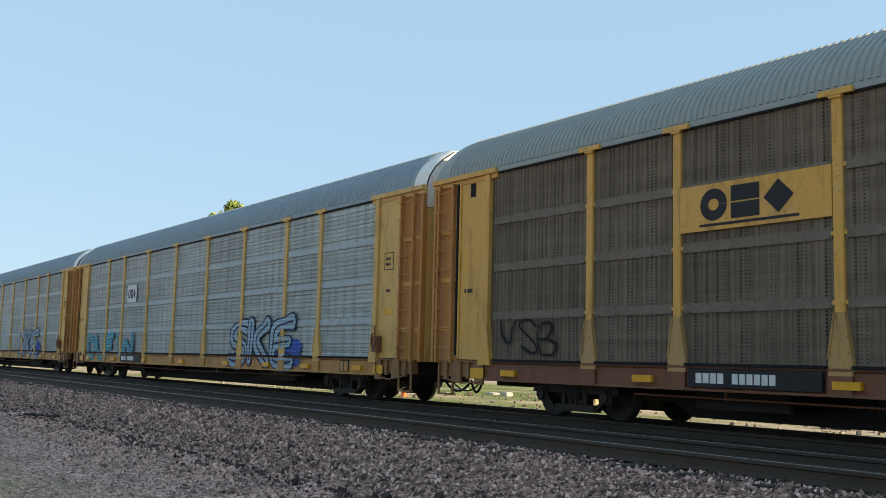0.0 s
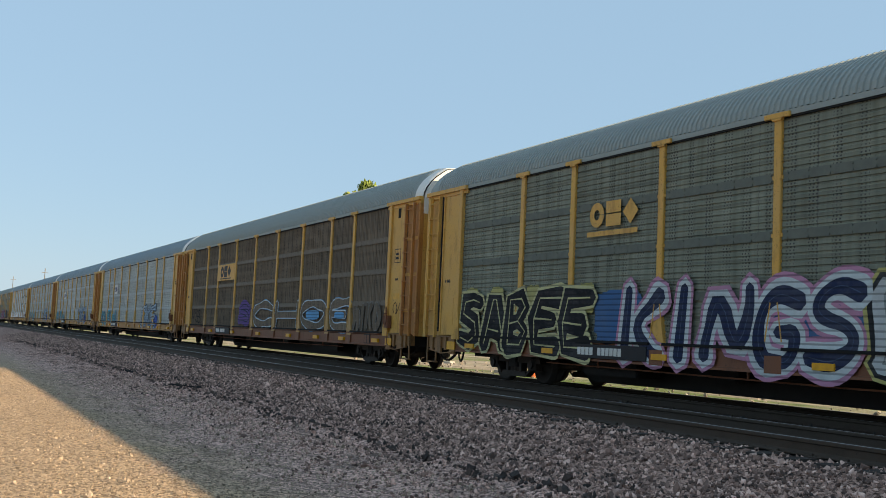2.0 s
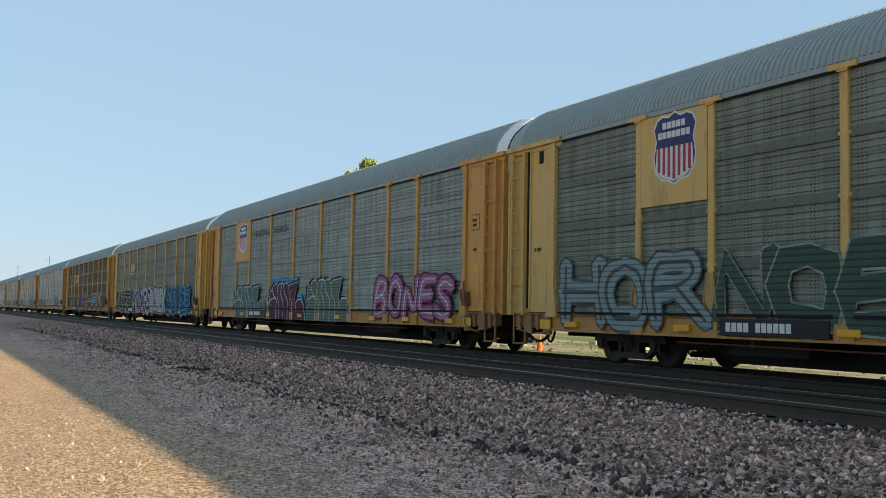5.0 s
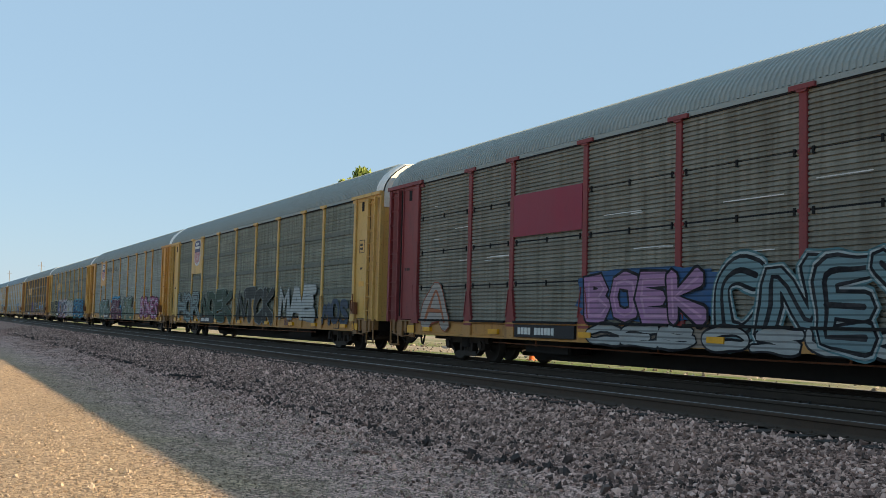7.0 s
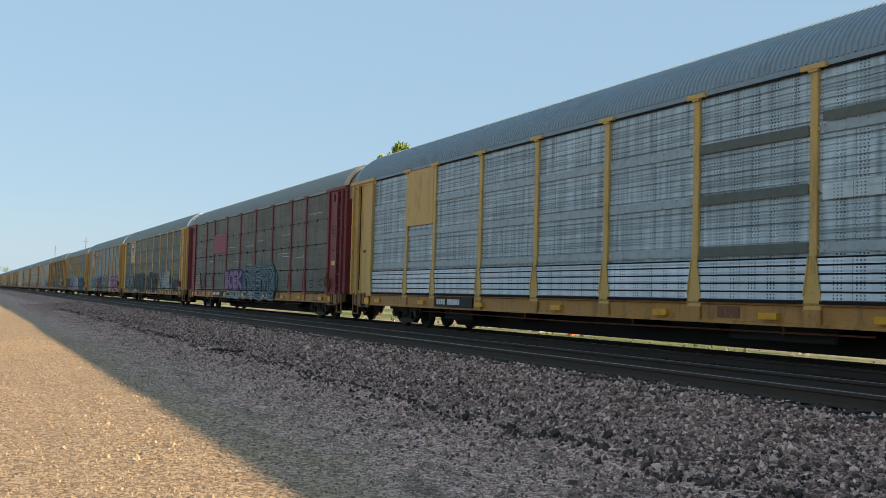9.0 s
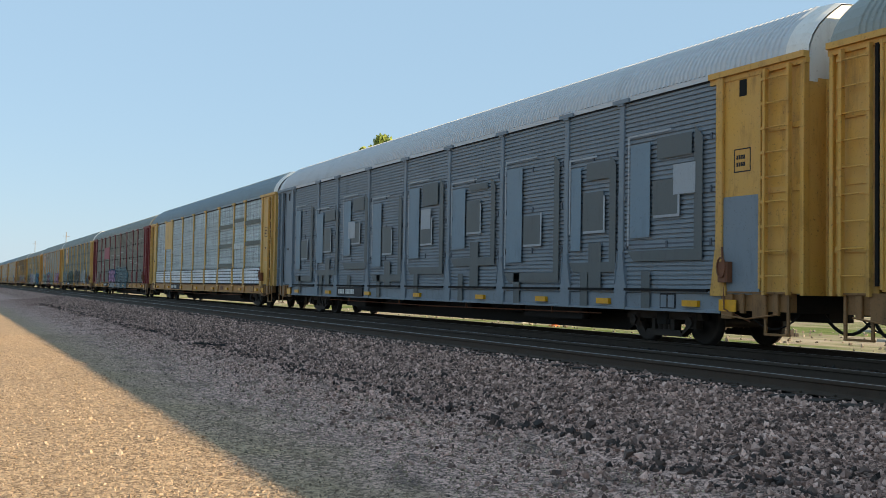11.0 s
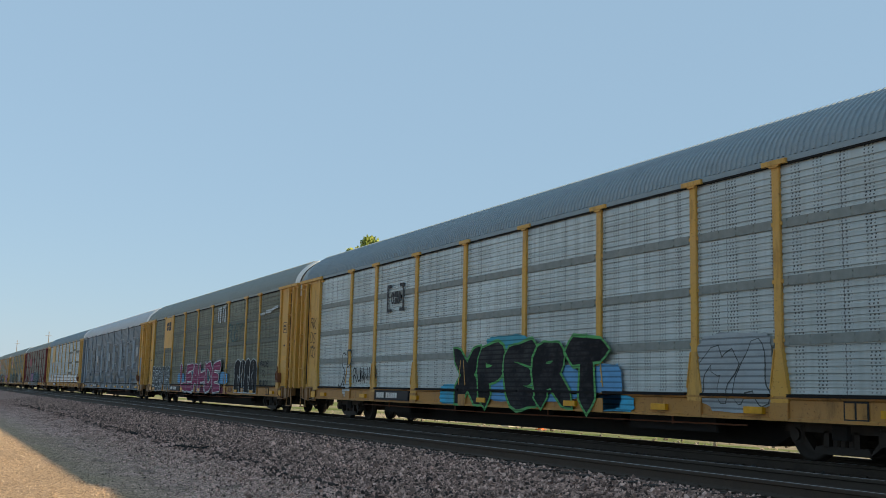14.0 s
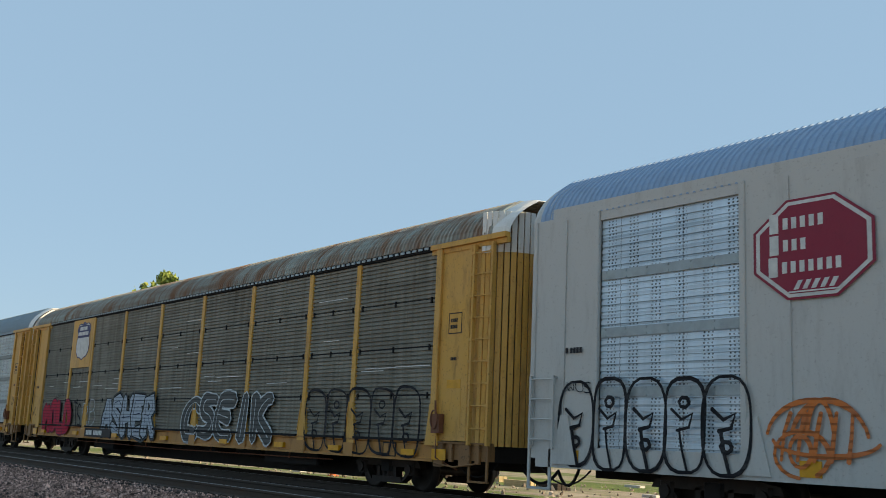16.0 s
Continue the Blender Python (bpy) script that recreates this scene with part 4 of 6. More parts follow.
    axles = [a for s in (-10.05, 10.05) for a in rail_truck(car, s)]
    return car, axles


def stencils(car, sill_mat):
    """Reporting marks and the small notices, withheld as bars."""
    rnd = random.Random(int(abs(car.matrix_basis.translation.x) * 10))
    y = -HALF_W - 0.0
    board = linked("mark_board", plate_mesh(-6.9, -4.55, 0.68, 0.95, INK, y, 0.066, "mark_board"), car, "black board with white marks")
    bars(board, -6.75, 0.74, 0.15, (0.75, 0.75, 0.75, 0.75, -0.9, 0.7, 0.7, 0.7, 0.7, 0.7, 0.7), CHALK, y - 0.069)
    box = linked("notice_box", plate_mesh(10.5, 10.95, 0.66, 0.95, INK, y, 0.012, "notice_box"), car, "small black and white notice")
    flat("notice_plate", [rect(10.53, 0.69, 10.7, 0.92), rect(10.74, 0.69, 10.92, 0.92)], sill_mat, y - 0.016, box)
    sheet_y = -HALF_W - 0.004
    frame_ = [rect(12.47, 3.0, 12.87, 3.02), rect(12.47, 3.38, 12.87, 3.40), rect(12.47, 3.02, 12.49, 3.38), rect(12.85, 3.02, 12.87, 3.38)]
    fr = flat("stencil_frame", frame_, INK, sheet_y, car)
    bars(car, 12.53, 3.22, 0.07, (0.6, 0.6, 0.6, 0.6), INK, sheet_y)
    bars(car, 12.53, 3.1, 0.07, (0.6, 0.6, 0.6, 0.6), INK, sheet_y)
    bars(car, 12.57, 2.5, 0.06, (0.6, 0.6, 0.6, 0.6), INK, sheet_y)
    bars(car, -12.92, 2.35, 0.08, (0.7, -0.4, 0.6, 0.6, 0.6), INK, sheet_y)
    linked("warning_label", plate_mesh(12.49, 12.89, 1.98, 2.14, AMBER, -HALF_W, 0.006, "warning_label"), car, "yellow warning label")


# ---- ground, road and tracks ----
NEAR_Y = 9.84
GAUGE = 1.435 + 0.07


def ground_profile(y):
    """Height of the ground across the line: road, verge, ballast bank, ballast bed, dirt lot."""
    pts = ((-60, -0.76), (0, -0.68), (4.4, -0.66), (5.2, -0.60), (5.7, -0.53), (6.3, -0.57), (7.2, -0.42), (8.2, -0.24), (8.8, -0.205), (10.9, -0.20), (11.6, -0.24), (12.4, -0.20), (15.2, -0.20), (16.8, -0.55), (20, -0.6), (400, -0.6))
    return float(np.interp(y, [p[0] for p in pts], [p[1] for p in pts]))


def ground_z(x, y):
    z = ground_profile(y)
    if -70 < x < 20 and -6 < y < 13:
        rough_amt = 0.012 + 0.085 * max(0.0, 1 - abs(y - 5.7) / 1.3) + 0.02 * max(0.0, 1 - abs(y - 7.4) / 1.4)
        z += rough_amt * noise.fractal(Vector((x * 0.9, y * 1.6, 0.3)), 1.0, 2.0, 4)
    return z


def graded(a, b, lo, hi, step, far):
    inner = list(np.arange(lo, hi + 1e-6, step))
    outl, outr, d, p = [], [], step, lo
    while p > a:
        d *= 1.35
        p -= min(d, far)
        outl.append(max(p, a))
    d, p = step, hi
    while p < b:
        d *= 1.35
        p += min(d, far)
        outr.append(min(p, b))
    return outl[::-1] + inner + outr


def ground_material():
    m, nt, bs = nodes_of("gravel ground")
    tc = nt.nodes.new("ShaderNodeTexCoord")
    sp_ = nt.nodes.new("ShaderNodeSeparateXYZ")
    nt.links.new(tc.outputs["Object"], sp_.inputs[0])
    y = sp_.outputs[1]
    def grain(scale, lo=0.3, hi=0.7, stretch=(1, 1, 1), detail=5.0):
        return noise_at(nt, scale, stretch, detail, 0.65, lo, hi)
    def step_at(pos, width):
        wob = math_node(nt, "MULTIPLY", math_node(nt, "SUBTRACT", grain(0.8, 0.2, 0.8), 0.5), width)
        n = nt.nodes.new("ShaderNodeMapRange")
        n.inputs[1].default_value, n.inputs[2].default_value = pos - width * 0.4, pos + width * 0.4
        nt.links.new(math_node(nt, "ADD", y, wob), n.inputs[0])
        return n.outputs[0]
    def cells(scale):
        v = nt.nodes.new("ShaderNodeTexVoronoi")
        v.inputs["Scale"].default_value = scale
        nt.links.new(tc.outputs["Object"], v.inputs["Vector"])
        sep = nt.nodes.new("ShaderNodeSeparateColor")
        nt.links.new(v.outputs["Color"], sep.inputs[0])
        return sep.outputs[0], v.outputs["Distance"]
    big, big_d = cells(26.0)
    small, small_d = cells(70.0)
    fine = math_node(nt, "ADD", math_node(nt, "MULTIPLY", big, 0.55), math_node(nt, "MULTIPLY", small, 0.45))
    stretch_ = nt.nodes.new("ShaderNodeMapRange")
    stretch_.inputs[1].default_value, stretch_.inputs[2].default_value = 0.22, 0.80
    nt.links.new(fine, stretch_.inputs[0])
    fine = stretch_.outputs[0]
    road = mixed(nt, (0.17, 0.112, 0.068), (0.68, 0.48, 0.30), fine)
    road = mixed(nt, road, (0.28, 0.21, 0.145), math_node(nt, "MULTIPLY", grain(0.5, 0.4, 0.7, (0.3, 1, 1)), 0.5))
    road = mixed(nt, road, (0.62, 0.54, 0.45), math_node(nt, "MULTIPLY", grain(60, 0.6, 0.7), 0.4))
    verge = mixed(nt, (0.13, 0.080, 0.064), (0.92, 0.59, 0.48), fine)
    verge = mixed(nt, verge, (0.07, 0.055, 0.045), math_node(nt, "MULTIPLY", grain(1.8, 0.5, 0.66, (0.45, 1.3, 1)), 0.75))
    ballast = mixed(nt, (0.085, 0.049, 0.037), (0.60, 0.365, 0.285), fine)
    # The bed's colour is darkened for the shade around the rails and train.
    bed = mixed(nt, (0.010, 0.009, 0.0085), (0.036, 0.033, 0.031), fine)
    lot = mixed(nt, (0.27, 0.21, 0.145), (0.46, 0.38, 0.28), grain(0.7, 0.35, 0.65, (0.5, 1.5, 1)))
    grass = mixed(nt, (0.075, 0.12, 0.025), (0.19, 0.22, 0.06), grain(1.5))
    patch = grain(0.12, 0.44, 0.56, (0.35, 1, 1))
    yard = mixed(nt, grass, mixed(nt, lot, grass, patch), step_at(17.6, 1.0))
    c = mixed(nt, road, verge, step_at(3.2, 1.8))
    c = mixed(nt, c, ballast, step_at(5.9, 1.1))
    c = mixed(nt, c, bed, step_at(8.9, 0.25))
    c = mixed(nt, c, yard, step_at(16.2, 0.8))
    nt.links.new(c, bs.inputs["Base Color"])
    bs.inputs["Roughness"].default_value = 0.95
    bs.inputs["Specular IOR Level"].default_value = 0.2
    hgt = math_node(nt, "SUBTRACT", 1.0, math_node(nt, "ADD", math_node(nt, "MULTIPLY", big_d, 0.6), math_node(nt, "MULTIPLY", small_d, 0.35)))
    hgt = math_node(nt, "ADD", hgt, math_node(nt, "MULTIPLY", grain(9.0, 0.2, 0.8), 0.5))
    bumped(nt, bs, hgt, 1.0, 0.03)
    return m


def build_ground():
    xs = graded(-2500, 2500, -42, 2, 0.16, 250)
    ys = graded(-2500, 2500, -1.0, 9.0, 0.11, 250)
    vs = [(x, y, ground_z(x, y)) for y in ys for x in xs]
    k = len(xs)
    fs = [(j * k + i, j * k + i + 1, (j + 1) * k + i + 1, (j + 1) * k + i) for j in range(len(ys) - 1) for i in range(k - 1)]
    ob = new("ground", mesh_of("ground", vs, fs, ground_material(), True))
    tagged(ob, "gravel road, stony verge and ballast bed beside rails", "ground", kind="structure")


build_ground()


def stone_material(name, a, b, c):
    m, nt, bs = nodes_of(name)
    geo = nt.nodes.new("ShaderNodeNewGeometry")
    ramp = nt.nodes.new("ShaderNodeValToRGB")
    ramp.color_ramp.elements[0].color, ramp.color_ramp.elements[1].color = (*a, 1), (*c, 1)
    mid = ramp.color_ramp.elements.new(0.6)
    mid.color = (*b, 1)
    nt.links.new(geo.outputs["Random Per Island"], ramp.inputs[0])
    col = mixed(nt, ramp.outputs[0], (0.06, 0.055, 0.055), math_node(nt, "MULTIPLY", noise_at(nt, 30.0, lo=0.45, hi=0.7), 0.4))
    nt.links.new(col, bs.inputs["Base Color"])
    bs.inputs["Roughness"].default_value = 0.85
    return m


def stones(name, label, n, x_range, y_range, size, mat, seed, pick_y=None, lift=0.25):
    """Thousands of broken stones as one mesh, denser towards the road side of the camera."""
    rng = np.random.default_rng(seed)
    base = np.array([(1, 0, 0), (-1, 0, 0), (0, 1, 0), (0, -1, 0), (0, 0, 1), (0, 0, -1), (0.6, 0.6, 0.55), (-0.6, 0.55, -0.5)], float)
    tri = [(0, 6, 4), (6, 2, 4), (2, 1, 4), (1, 3, 4), (3, 0, 4), (0, 2, 6), (2, 0, 5), (0, 3, 5), (3, 1, 5), (1, 7, 5), (7, 2, 5), (1, 2, 7)]
    vs, fs = [], []
    for i in range(n):
        u = rng.random()
        x = x_range[1] - (x_range[1] - x_range[0]) * u ** 1.7
        y = rng.uniform(*y_range) if pick_y is None else pick_y(rng)
        s = size * math.exp(rng.normal(0, 0.35))
        ang = rng.random(3) * 6.283
        rot = np.array(Euler(ang).to_matrix())
        p = (base * (1 + rng.uniform(-0.35, 0.3, (8, 3)))) * np.array([1.0, 0.75, 0.6]) * s
        p = p @ rot.T + np.array([x, y, ground_z(x, y) + s * lift])
        k = len(vs)
        vs += p.tolist()
        fs += [(a + k, b + k, c + k) for a, b, c in tri]
    ob = new(name, mesh_of(name, vs, fs, mat))
    tagged(ob, label, "stones", kind="stuff")


BALLAST = stone_material("ballast stone", (0.034, 0.020, 0.015), (0.33, 0.200, 0.156), (0.93, 0.62, 0.505))
VERGE = stone_material("verge stone", (0.07, 0.039, 0.030), (0.42, 0.25, 0.195), (0.88, 0.575, 0.465))
PEBBLE = stone_material("road gravel", (0.17, 0.12, 0.078), (0.40, 0.29, 0.195), (0.62, 0.475, 0.34))
stones("ballast_stones", "broken grey and purple ballast stones by the rails", 46000, (-95, -2), (6.2, 8.95), 0.025, BALLAST, 3)
stones("verge_stones", "dark clods and stones along the verge", 30000, (-95, -2), (4.9, 6.5), 0.020, VERGE, 4, lambda r: min(6.6, r.normal(5.5, 0.75)))
stones("road_pebbles", "small tan pebbles on the gravel road", 34000, (-34, -3), (0.2, 5.4), 0.011, PEBBLE, 5)
stones("dirt_clods", "dark clods of earth heaped along the verge", 2600, (-75, -3), (5.0, 6.6), 0.036, stone_material("dark clod", (0.02, 0.013, 0.010), (0.06, 0.038, 0.029), (0.14, 0.09, 0.07)), 11, lambda r: 5.75 + 0.9 * (r.random() - 0.5) * r.random() + (0.9 if r.random() < 0.3 else 0.0))
# These stones are coloured near black for the shade beside the train.
stones("bed_stones", "ballast stones between the rails, darkened for shade", 3500, (-40, -4), (10.7, 12.7), 0.03, stone_material("shaded ballast stone", (0.016, 0.015, 0.014), (0.042, 0.04, 0.039), (0.10, 0.098, 0.097)), 6)
stones("lot_rubble", "pale rubble strewn over the dirt lot behind the train", 1100, (-70, -6), (19, 34), 0.075, stone_material("lot rubble", (0.08, 0.06, 0.04), (0.24, 0.19, 0.14), (0.50, 0.43, 0.34)), 8)

RAIL_SIDE = painted("brown rail steel", (0.058, 0.040, 0.028), dirt=(0.020, 0.014, 0.010), amount=0.6, rough=0.75, metal=0.0, streak=False)
RAIL_TOP = plain("worn rail head", (0.42, 0.42, 0.43), 0.5, 0.7, 0.3)
TIE = painted("weathered tie timber", (0.045, 0.036, 0.03), dirt=(0.03, 0.025, 0.02), amount=0.6, rough=0.9, streak=False)


def rail_mesh(x0, x1):
    def build():
        s = Solid()
        half = [(0.075, -0.185), (0.075, -0.173), (0.02, -0.155), (0.010, -0.14), (0.010, -0.055), (0.034, -0.042), (0.036, -0.010), (0.026, -0.001)]
        ring = half + [(-y, z) for y, z in half[::-1]]
        xs = [x0 + (x1 - x0) * i / 40 for i in range(41)]
        grid = [[(x, y, z) for y, z in ring + ring[:1]] for x in xs]
        s.sheet([row[::-1] for row in grid])
        return s.mesh("rail", RAIL_SIDE)
    return shared(("rail", x0, x1), build)


def railhead_mesh(x0, x1):
    def build():
        s = Solid()
        s.sheet([[(x, -0.027, 0.0), (x, 0.0, 0.0025), (x, 0.027, 0.0)] for x in (x0, x1)])
        return s.mesh("worn_head", RAIL_TOP)
    return shared(("head", x0, x1), build)


def railway(label, y, ties):
    track = new("railway_track")
    track.matrix_basis = pose(0, y, 0)
    tagged(track, label, "railway track", kind="structure")
    for d in (-1, 1):
        for x0, x1 in ((-1400, -120), (-120, 60), (60, 600)):
            r = linked("rail", rail_mesh(x0, x1), track, "", pose(0, d * GAUGE / 2, 0))
            linked("worn_head", railhead_mesh(x0, x1), r, "bright worn rail head")
    tie = shared("tie", lambda: Solid().box(-0.11, 0.11, -1.29, 1.29, -0.36, -0.19, 0.015).mesh("tie", TIE))
    plate = shared("tieplate", lambda: Solid().box(-0.10, 0.10, -0.93, -0.58, -0.19, -0.178).box(-0.10, 0.10, 0.58, 0.93, -0.19, -0.178)
                   .box(-0.05, -0.03, -0.86, -0.83, -0.178, -0.155).box(0.03, 0.05, -0.68, -0.65, -0.178, -0.155).mesh("tie_plate", RAIL_SIDE))
    for i in range(ties):
        x = 4 - i * 0.52
        t = linked("tie", tie, track, "", pose(x, 0.012 * math.sin(i * 5.3), 0, 0, 0, 0.8 * math.sin(i * 2.1)))
        linked("tie_plate", plate, t)


railway("empty railway track with brown rails on dark ballast", NEAR_Y, 120)
railway("railway track carrying the train of covered wagons", TRACK_Y, 60)


# ---- the train, from the leading wagons to the last one seen ----
SPACING = 28.6
X0 = -32.55            # middle of the first wagon at the start
NUDGE = (-0.07, -0.09, -0.04, 0.03, -0.21, -0.04, 0.06, 0.0, 0.04, 0.01, 0.02, 0.0)


def start_x(k):
    return X0 + k * SPACING + (NUDGE[k] if k >= 0 else 0.0)

train = []
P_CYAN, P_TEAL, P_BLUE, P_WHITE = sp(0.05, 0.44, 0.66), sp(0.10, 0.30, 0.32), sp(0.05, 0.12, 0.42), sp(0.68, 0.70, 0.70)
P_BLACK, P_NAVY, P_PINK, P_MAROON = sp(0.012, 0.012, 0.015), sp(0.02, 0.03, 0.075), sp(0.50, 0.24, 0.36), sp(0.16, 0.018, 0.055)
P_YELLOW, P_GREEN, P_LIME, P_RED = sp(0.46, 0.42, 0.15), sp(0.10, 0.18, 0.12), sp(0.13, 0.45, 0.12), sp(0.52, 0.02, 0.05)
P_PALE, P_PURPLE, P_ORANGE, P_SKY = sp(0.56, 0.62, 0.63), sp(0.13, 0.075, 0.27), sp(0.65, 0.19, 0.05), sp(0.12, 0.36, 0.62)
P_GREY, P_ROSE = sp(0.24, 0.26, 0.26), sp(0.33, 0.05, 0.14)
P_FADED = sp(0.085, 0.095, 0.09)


def add(k, label, paint, panel_mat, kind, strip_mat, roof_mat, roof_end, sill_mat, pads=None, **kw):
    car, axles = auto_carrier(label, start_x(k), paint, panel_mat, kind, strip_mat, roof_mat, roof_end, sill_mat, pads or {}, **kw)
    train.append((car, k))
    AXLES.extend(axles)
    return car


# first wagon: bright screens, two small pieces of graffiti
car_a = add(0, "wagon with bright galvanised side screens and tan posts", TAN, GALV_PALE, "perf", STRIP_PALE, ROOF_BLUE, WHITE, SILL_YELLOW, ends=END_RUST)
cloud(car_a, 6.6, 8.45, 0.72, 1.5, P_BLUE, 14)
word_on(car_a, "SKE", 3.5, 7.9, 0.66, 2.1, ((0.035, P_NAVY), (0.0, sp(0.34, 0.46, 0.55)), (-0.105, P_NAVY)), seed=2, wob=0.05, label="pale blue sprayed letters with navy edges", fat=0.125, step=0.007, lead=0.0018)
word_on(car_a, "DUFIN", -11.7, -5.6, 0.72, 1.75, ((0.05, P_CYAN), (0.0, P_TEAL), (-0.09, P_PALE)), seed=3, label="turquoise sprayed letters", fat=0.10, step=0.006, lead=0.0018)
lg = flat("name_board", [rect(-6.6, 2.9, -5.5, 3.55)], CHALK, FACE, car_a)
mark_shapes(lg, -6.5, -5.6, 3.05, 3.4, NAVY, FACE - 0.006, ("ring", "bars", "diamond"))

# second wagon: dark screens, yellow name board
car_b = add(1, "wagon with grimy dark screens, yellow posts and rusty sill", YELLOW, GALV_BROWN, "vert", STRIP_BROWN, ROOF_GREY, WHITE, SILL_RUST, {2: (3.03, 3.74, YELLOW)}, foot=FOOT_RUST, ends=END_RUST, notch=True)
LOGO_Y = -HALF_W - 0.03
mark_shapes(car_b, -6.72, -4.95, 3.17, 3.66, INK, LOGO_Y, ("ring", "bars", "diamond"))
flat("board_mark", [rect(-6.7, 3.09, -4.9, 3.13)], INK, LOGO_Y, car_b)
for ch, a, b in (("C", -1.35, 1.15), ("H", 1.6, 4.2), ("O", 4.5, 7.1), ("E", 7.45, 9.15)):
    word_on(car_b, ch, a, b, 1.0, 2.05, ((0.045, P_SKY), (0.030, P_PALE), (0.0, GALV_BROWN)), fat=0.115, seed=4, wob=0.02, label="outlined pale blue letter", spike=1.0)
cloud(car_b, 5.15, 6.5, 1.35, 1.68, P_SKY, 5, y=FACE - 0.012)
cloud(car_b, 7.9, 8.8, 1.4, 1.62, P_SKY, 6, y=FACE - 0.012)
word_on(car_b, "S", -3.5, -1.7, 1.05, 2.05, ((0.03, P_PURPLE), (-0.12, P_NAVY), (-0.16, P_PURPLE)), seed=9, wob=0.05, label="purple and blue sprayed figure", fat=0.22, spike=1.0)
word_on(car_b, "MIKO", 9.5, 11.6, 1.05, 1.9, ((0.02, P_GREY), (0.0, GALV_BROWN)), seed=5, wob=0.08, fat=0.11, label="thin white sprayed outline letters")
word_on(car_b, "VSB", -11.7, -10.0, 1.1, 1.8, ((0.0, P_BLACK),), seed=6, wob=0.1)

# third wagon: one long painted piece
car_c = add(2, "wagon with grey green screens covered in graffiti along the bottom", YELLOW, GALV_GREEN, "perf", STRIP_DARK, ROOF_GREY, WHITE, SILL_RUST, rise=0.9)
mark_shapes(car_c, -6.55, -4.9, 3.28, 3.78, YELLOW, FACE - 0.02, ("ring", "bars", "diamond"))
flat("board_mark", [rect(-6.6, 3.10, -4.95, 3.2)], YELLOW, FACE - 0.02, car_c)
cloud(car_c, -6.3, -4.6, 0.95, 2.05, sp(0.05, 0.13, 0.28), 12, y=OVER + 0.006)
cloud(car_c, -1.6, 0.6, 1.0, 2.0, sp(0.05, 0.13, 0.28), 15, y=OVER + 0.006)
cloud(car_c, 4.9, 11.5, 0.62, 1.05, sp(0.03, 0.17, 0.22), 13, y=OVER + 0.006)
for x_ in (-11.4, -10.2, -8.6, -6.6):
    cloud(car_c, x_ - 0.3, x_ + 0.35, 1.55, 2.2, P_YELLOW, int(x_ * -10), y=OVER + 0.006)
word_on(car_c, "SABEE", -12.0, -6.3, 0.66, 2.1, ((0.05, sp(0.52, 0.49, 0.26)), (0.0, P_BLACK), (-0.132, sp(0.52, 0.49, 0.26))), seed=7, wob=0.05, label="black sprayed letters with thin yellow edges", plane=OVER, fat=0.145, step=0.007, lead=0.0018, sharp=True, tight=0.75)
word_on(car_c, "KINGS", -5.3, 0.35, 0.68, 2.1, ((0.125, P_PINK), (0.075, P_PALE), (0.0, P_NAVY), (-0.085, sp(0.06, 0.09, 0.16))), seed=8, wob=0.05, label="navy sprayed letters edged in white on pink", plane=OVER, fat=0.09, spike=1.0, lead=0.0025)
word_on(car_c, "BOREK", 0.5, 5.0, 0.68, 2.12, ((0.10, P_YELLOW), (0.055, P_BLACK), (0.0, sp(0.50, 0.53, 0.53)), (-0.12, P_GREY)), seed=9, wob=0.06, label="white sprayed letters with black edges", plane=OVER, fat=0.13, step=0.007, lead=0.0016, tight=0.8)
word_on(car_c, "BOWSR", 5.2, 11.1, 0.66, 2.1, ((0.10, P_TEAL), (0.055, P_CYAN), (0.02, P_NAVY), (-0.115, P_CYAN)), seed=10, wob=0.06, label="navy sprayed letters with turquoise edges", plane=OVER, fat=0.14, step=0.007, lead=0.0016, sharp=True, tight=0.8)

# fourth wagon: shield board and lettering
car_d = add(3, "wagon with grey screens, yellow shield board and black lettering", ORANGE_PAINT, GALV_GREY, "perf", STRIP_GREY, ROOF_GREY, WHITE, SILL_YELLOW, {1: (3.0, 4.67, ORANGE_PAINT)})
shield(car_d, -8.13, 3.98, 1.25, 1.3, True, LOGO_Y)
lettering(car_d, "BUILDING", -6.5, -4.55, 3.92, 4.19, INK, "black painted lettering")
lettering(car_d, "AMERICA", -4.05, -2.2, 3.92, 4.19, INK, "black painted lettering")

throw_up(car_d, -9.2, -4.45, 0.64, 1.92, sp(0.12, 0.19, 0.15), P_PALE, P_BLACK, None, "dull green run-together letters with white outline")
throw_up(car_d, -4.1, 0.15, 0.64, 1.96, sp(0.12, 0.03, 0.055), P_PALE, P_BLACK, sp(0.04, 0.30, 0.52), "maroon run-together letters with white outline")
word_on(car_d, "BONES", 6.4, 11.6, 0.75, 2.0, ((0.05, P_MAROON), (0.0, sp(0.42, 0.16, 0.28)), (-0.10, P_PALE)), seed=13, wob=0.05, label="pink sprayed letters", plane=OVER, fat=0.12, step=0.007, lead=0.0018)
throw_up(car_d, 0.35, 4.6, 0.64, 2.02, sp(0.14, 0.19, 0.13), P_PALE, P_BLACK, None, "olive green run-together letters with white outline")

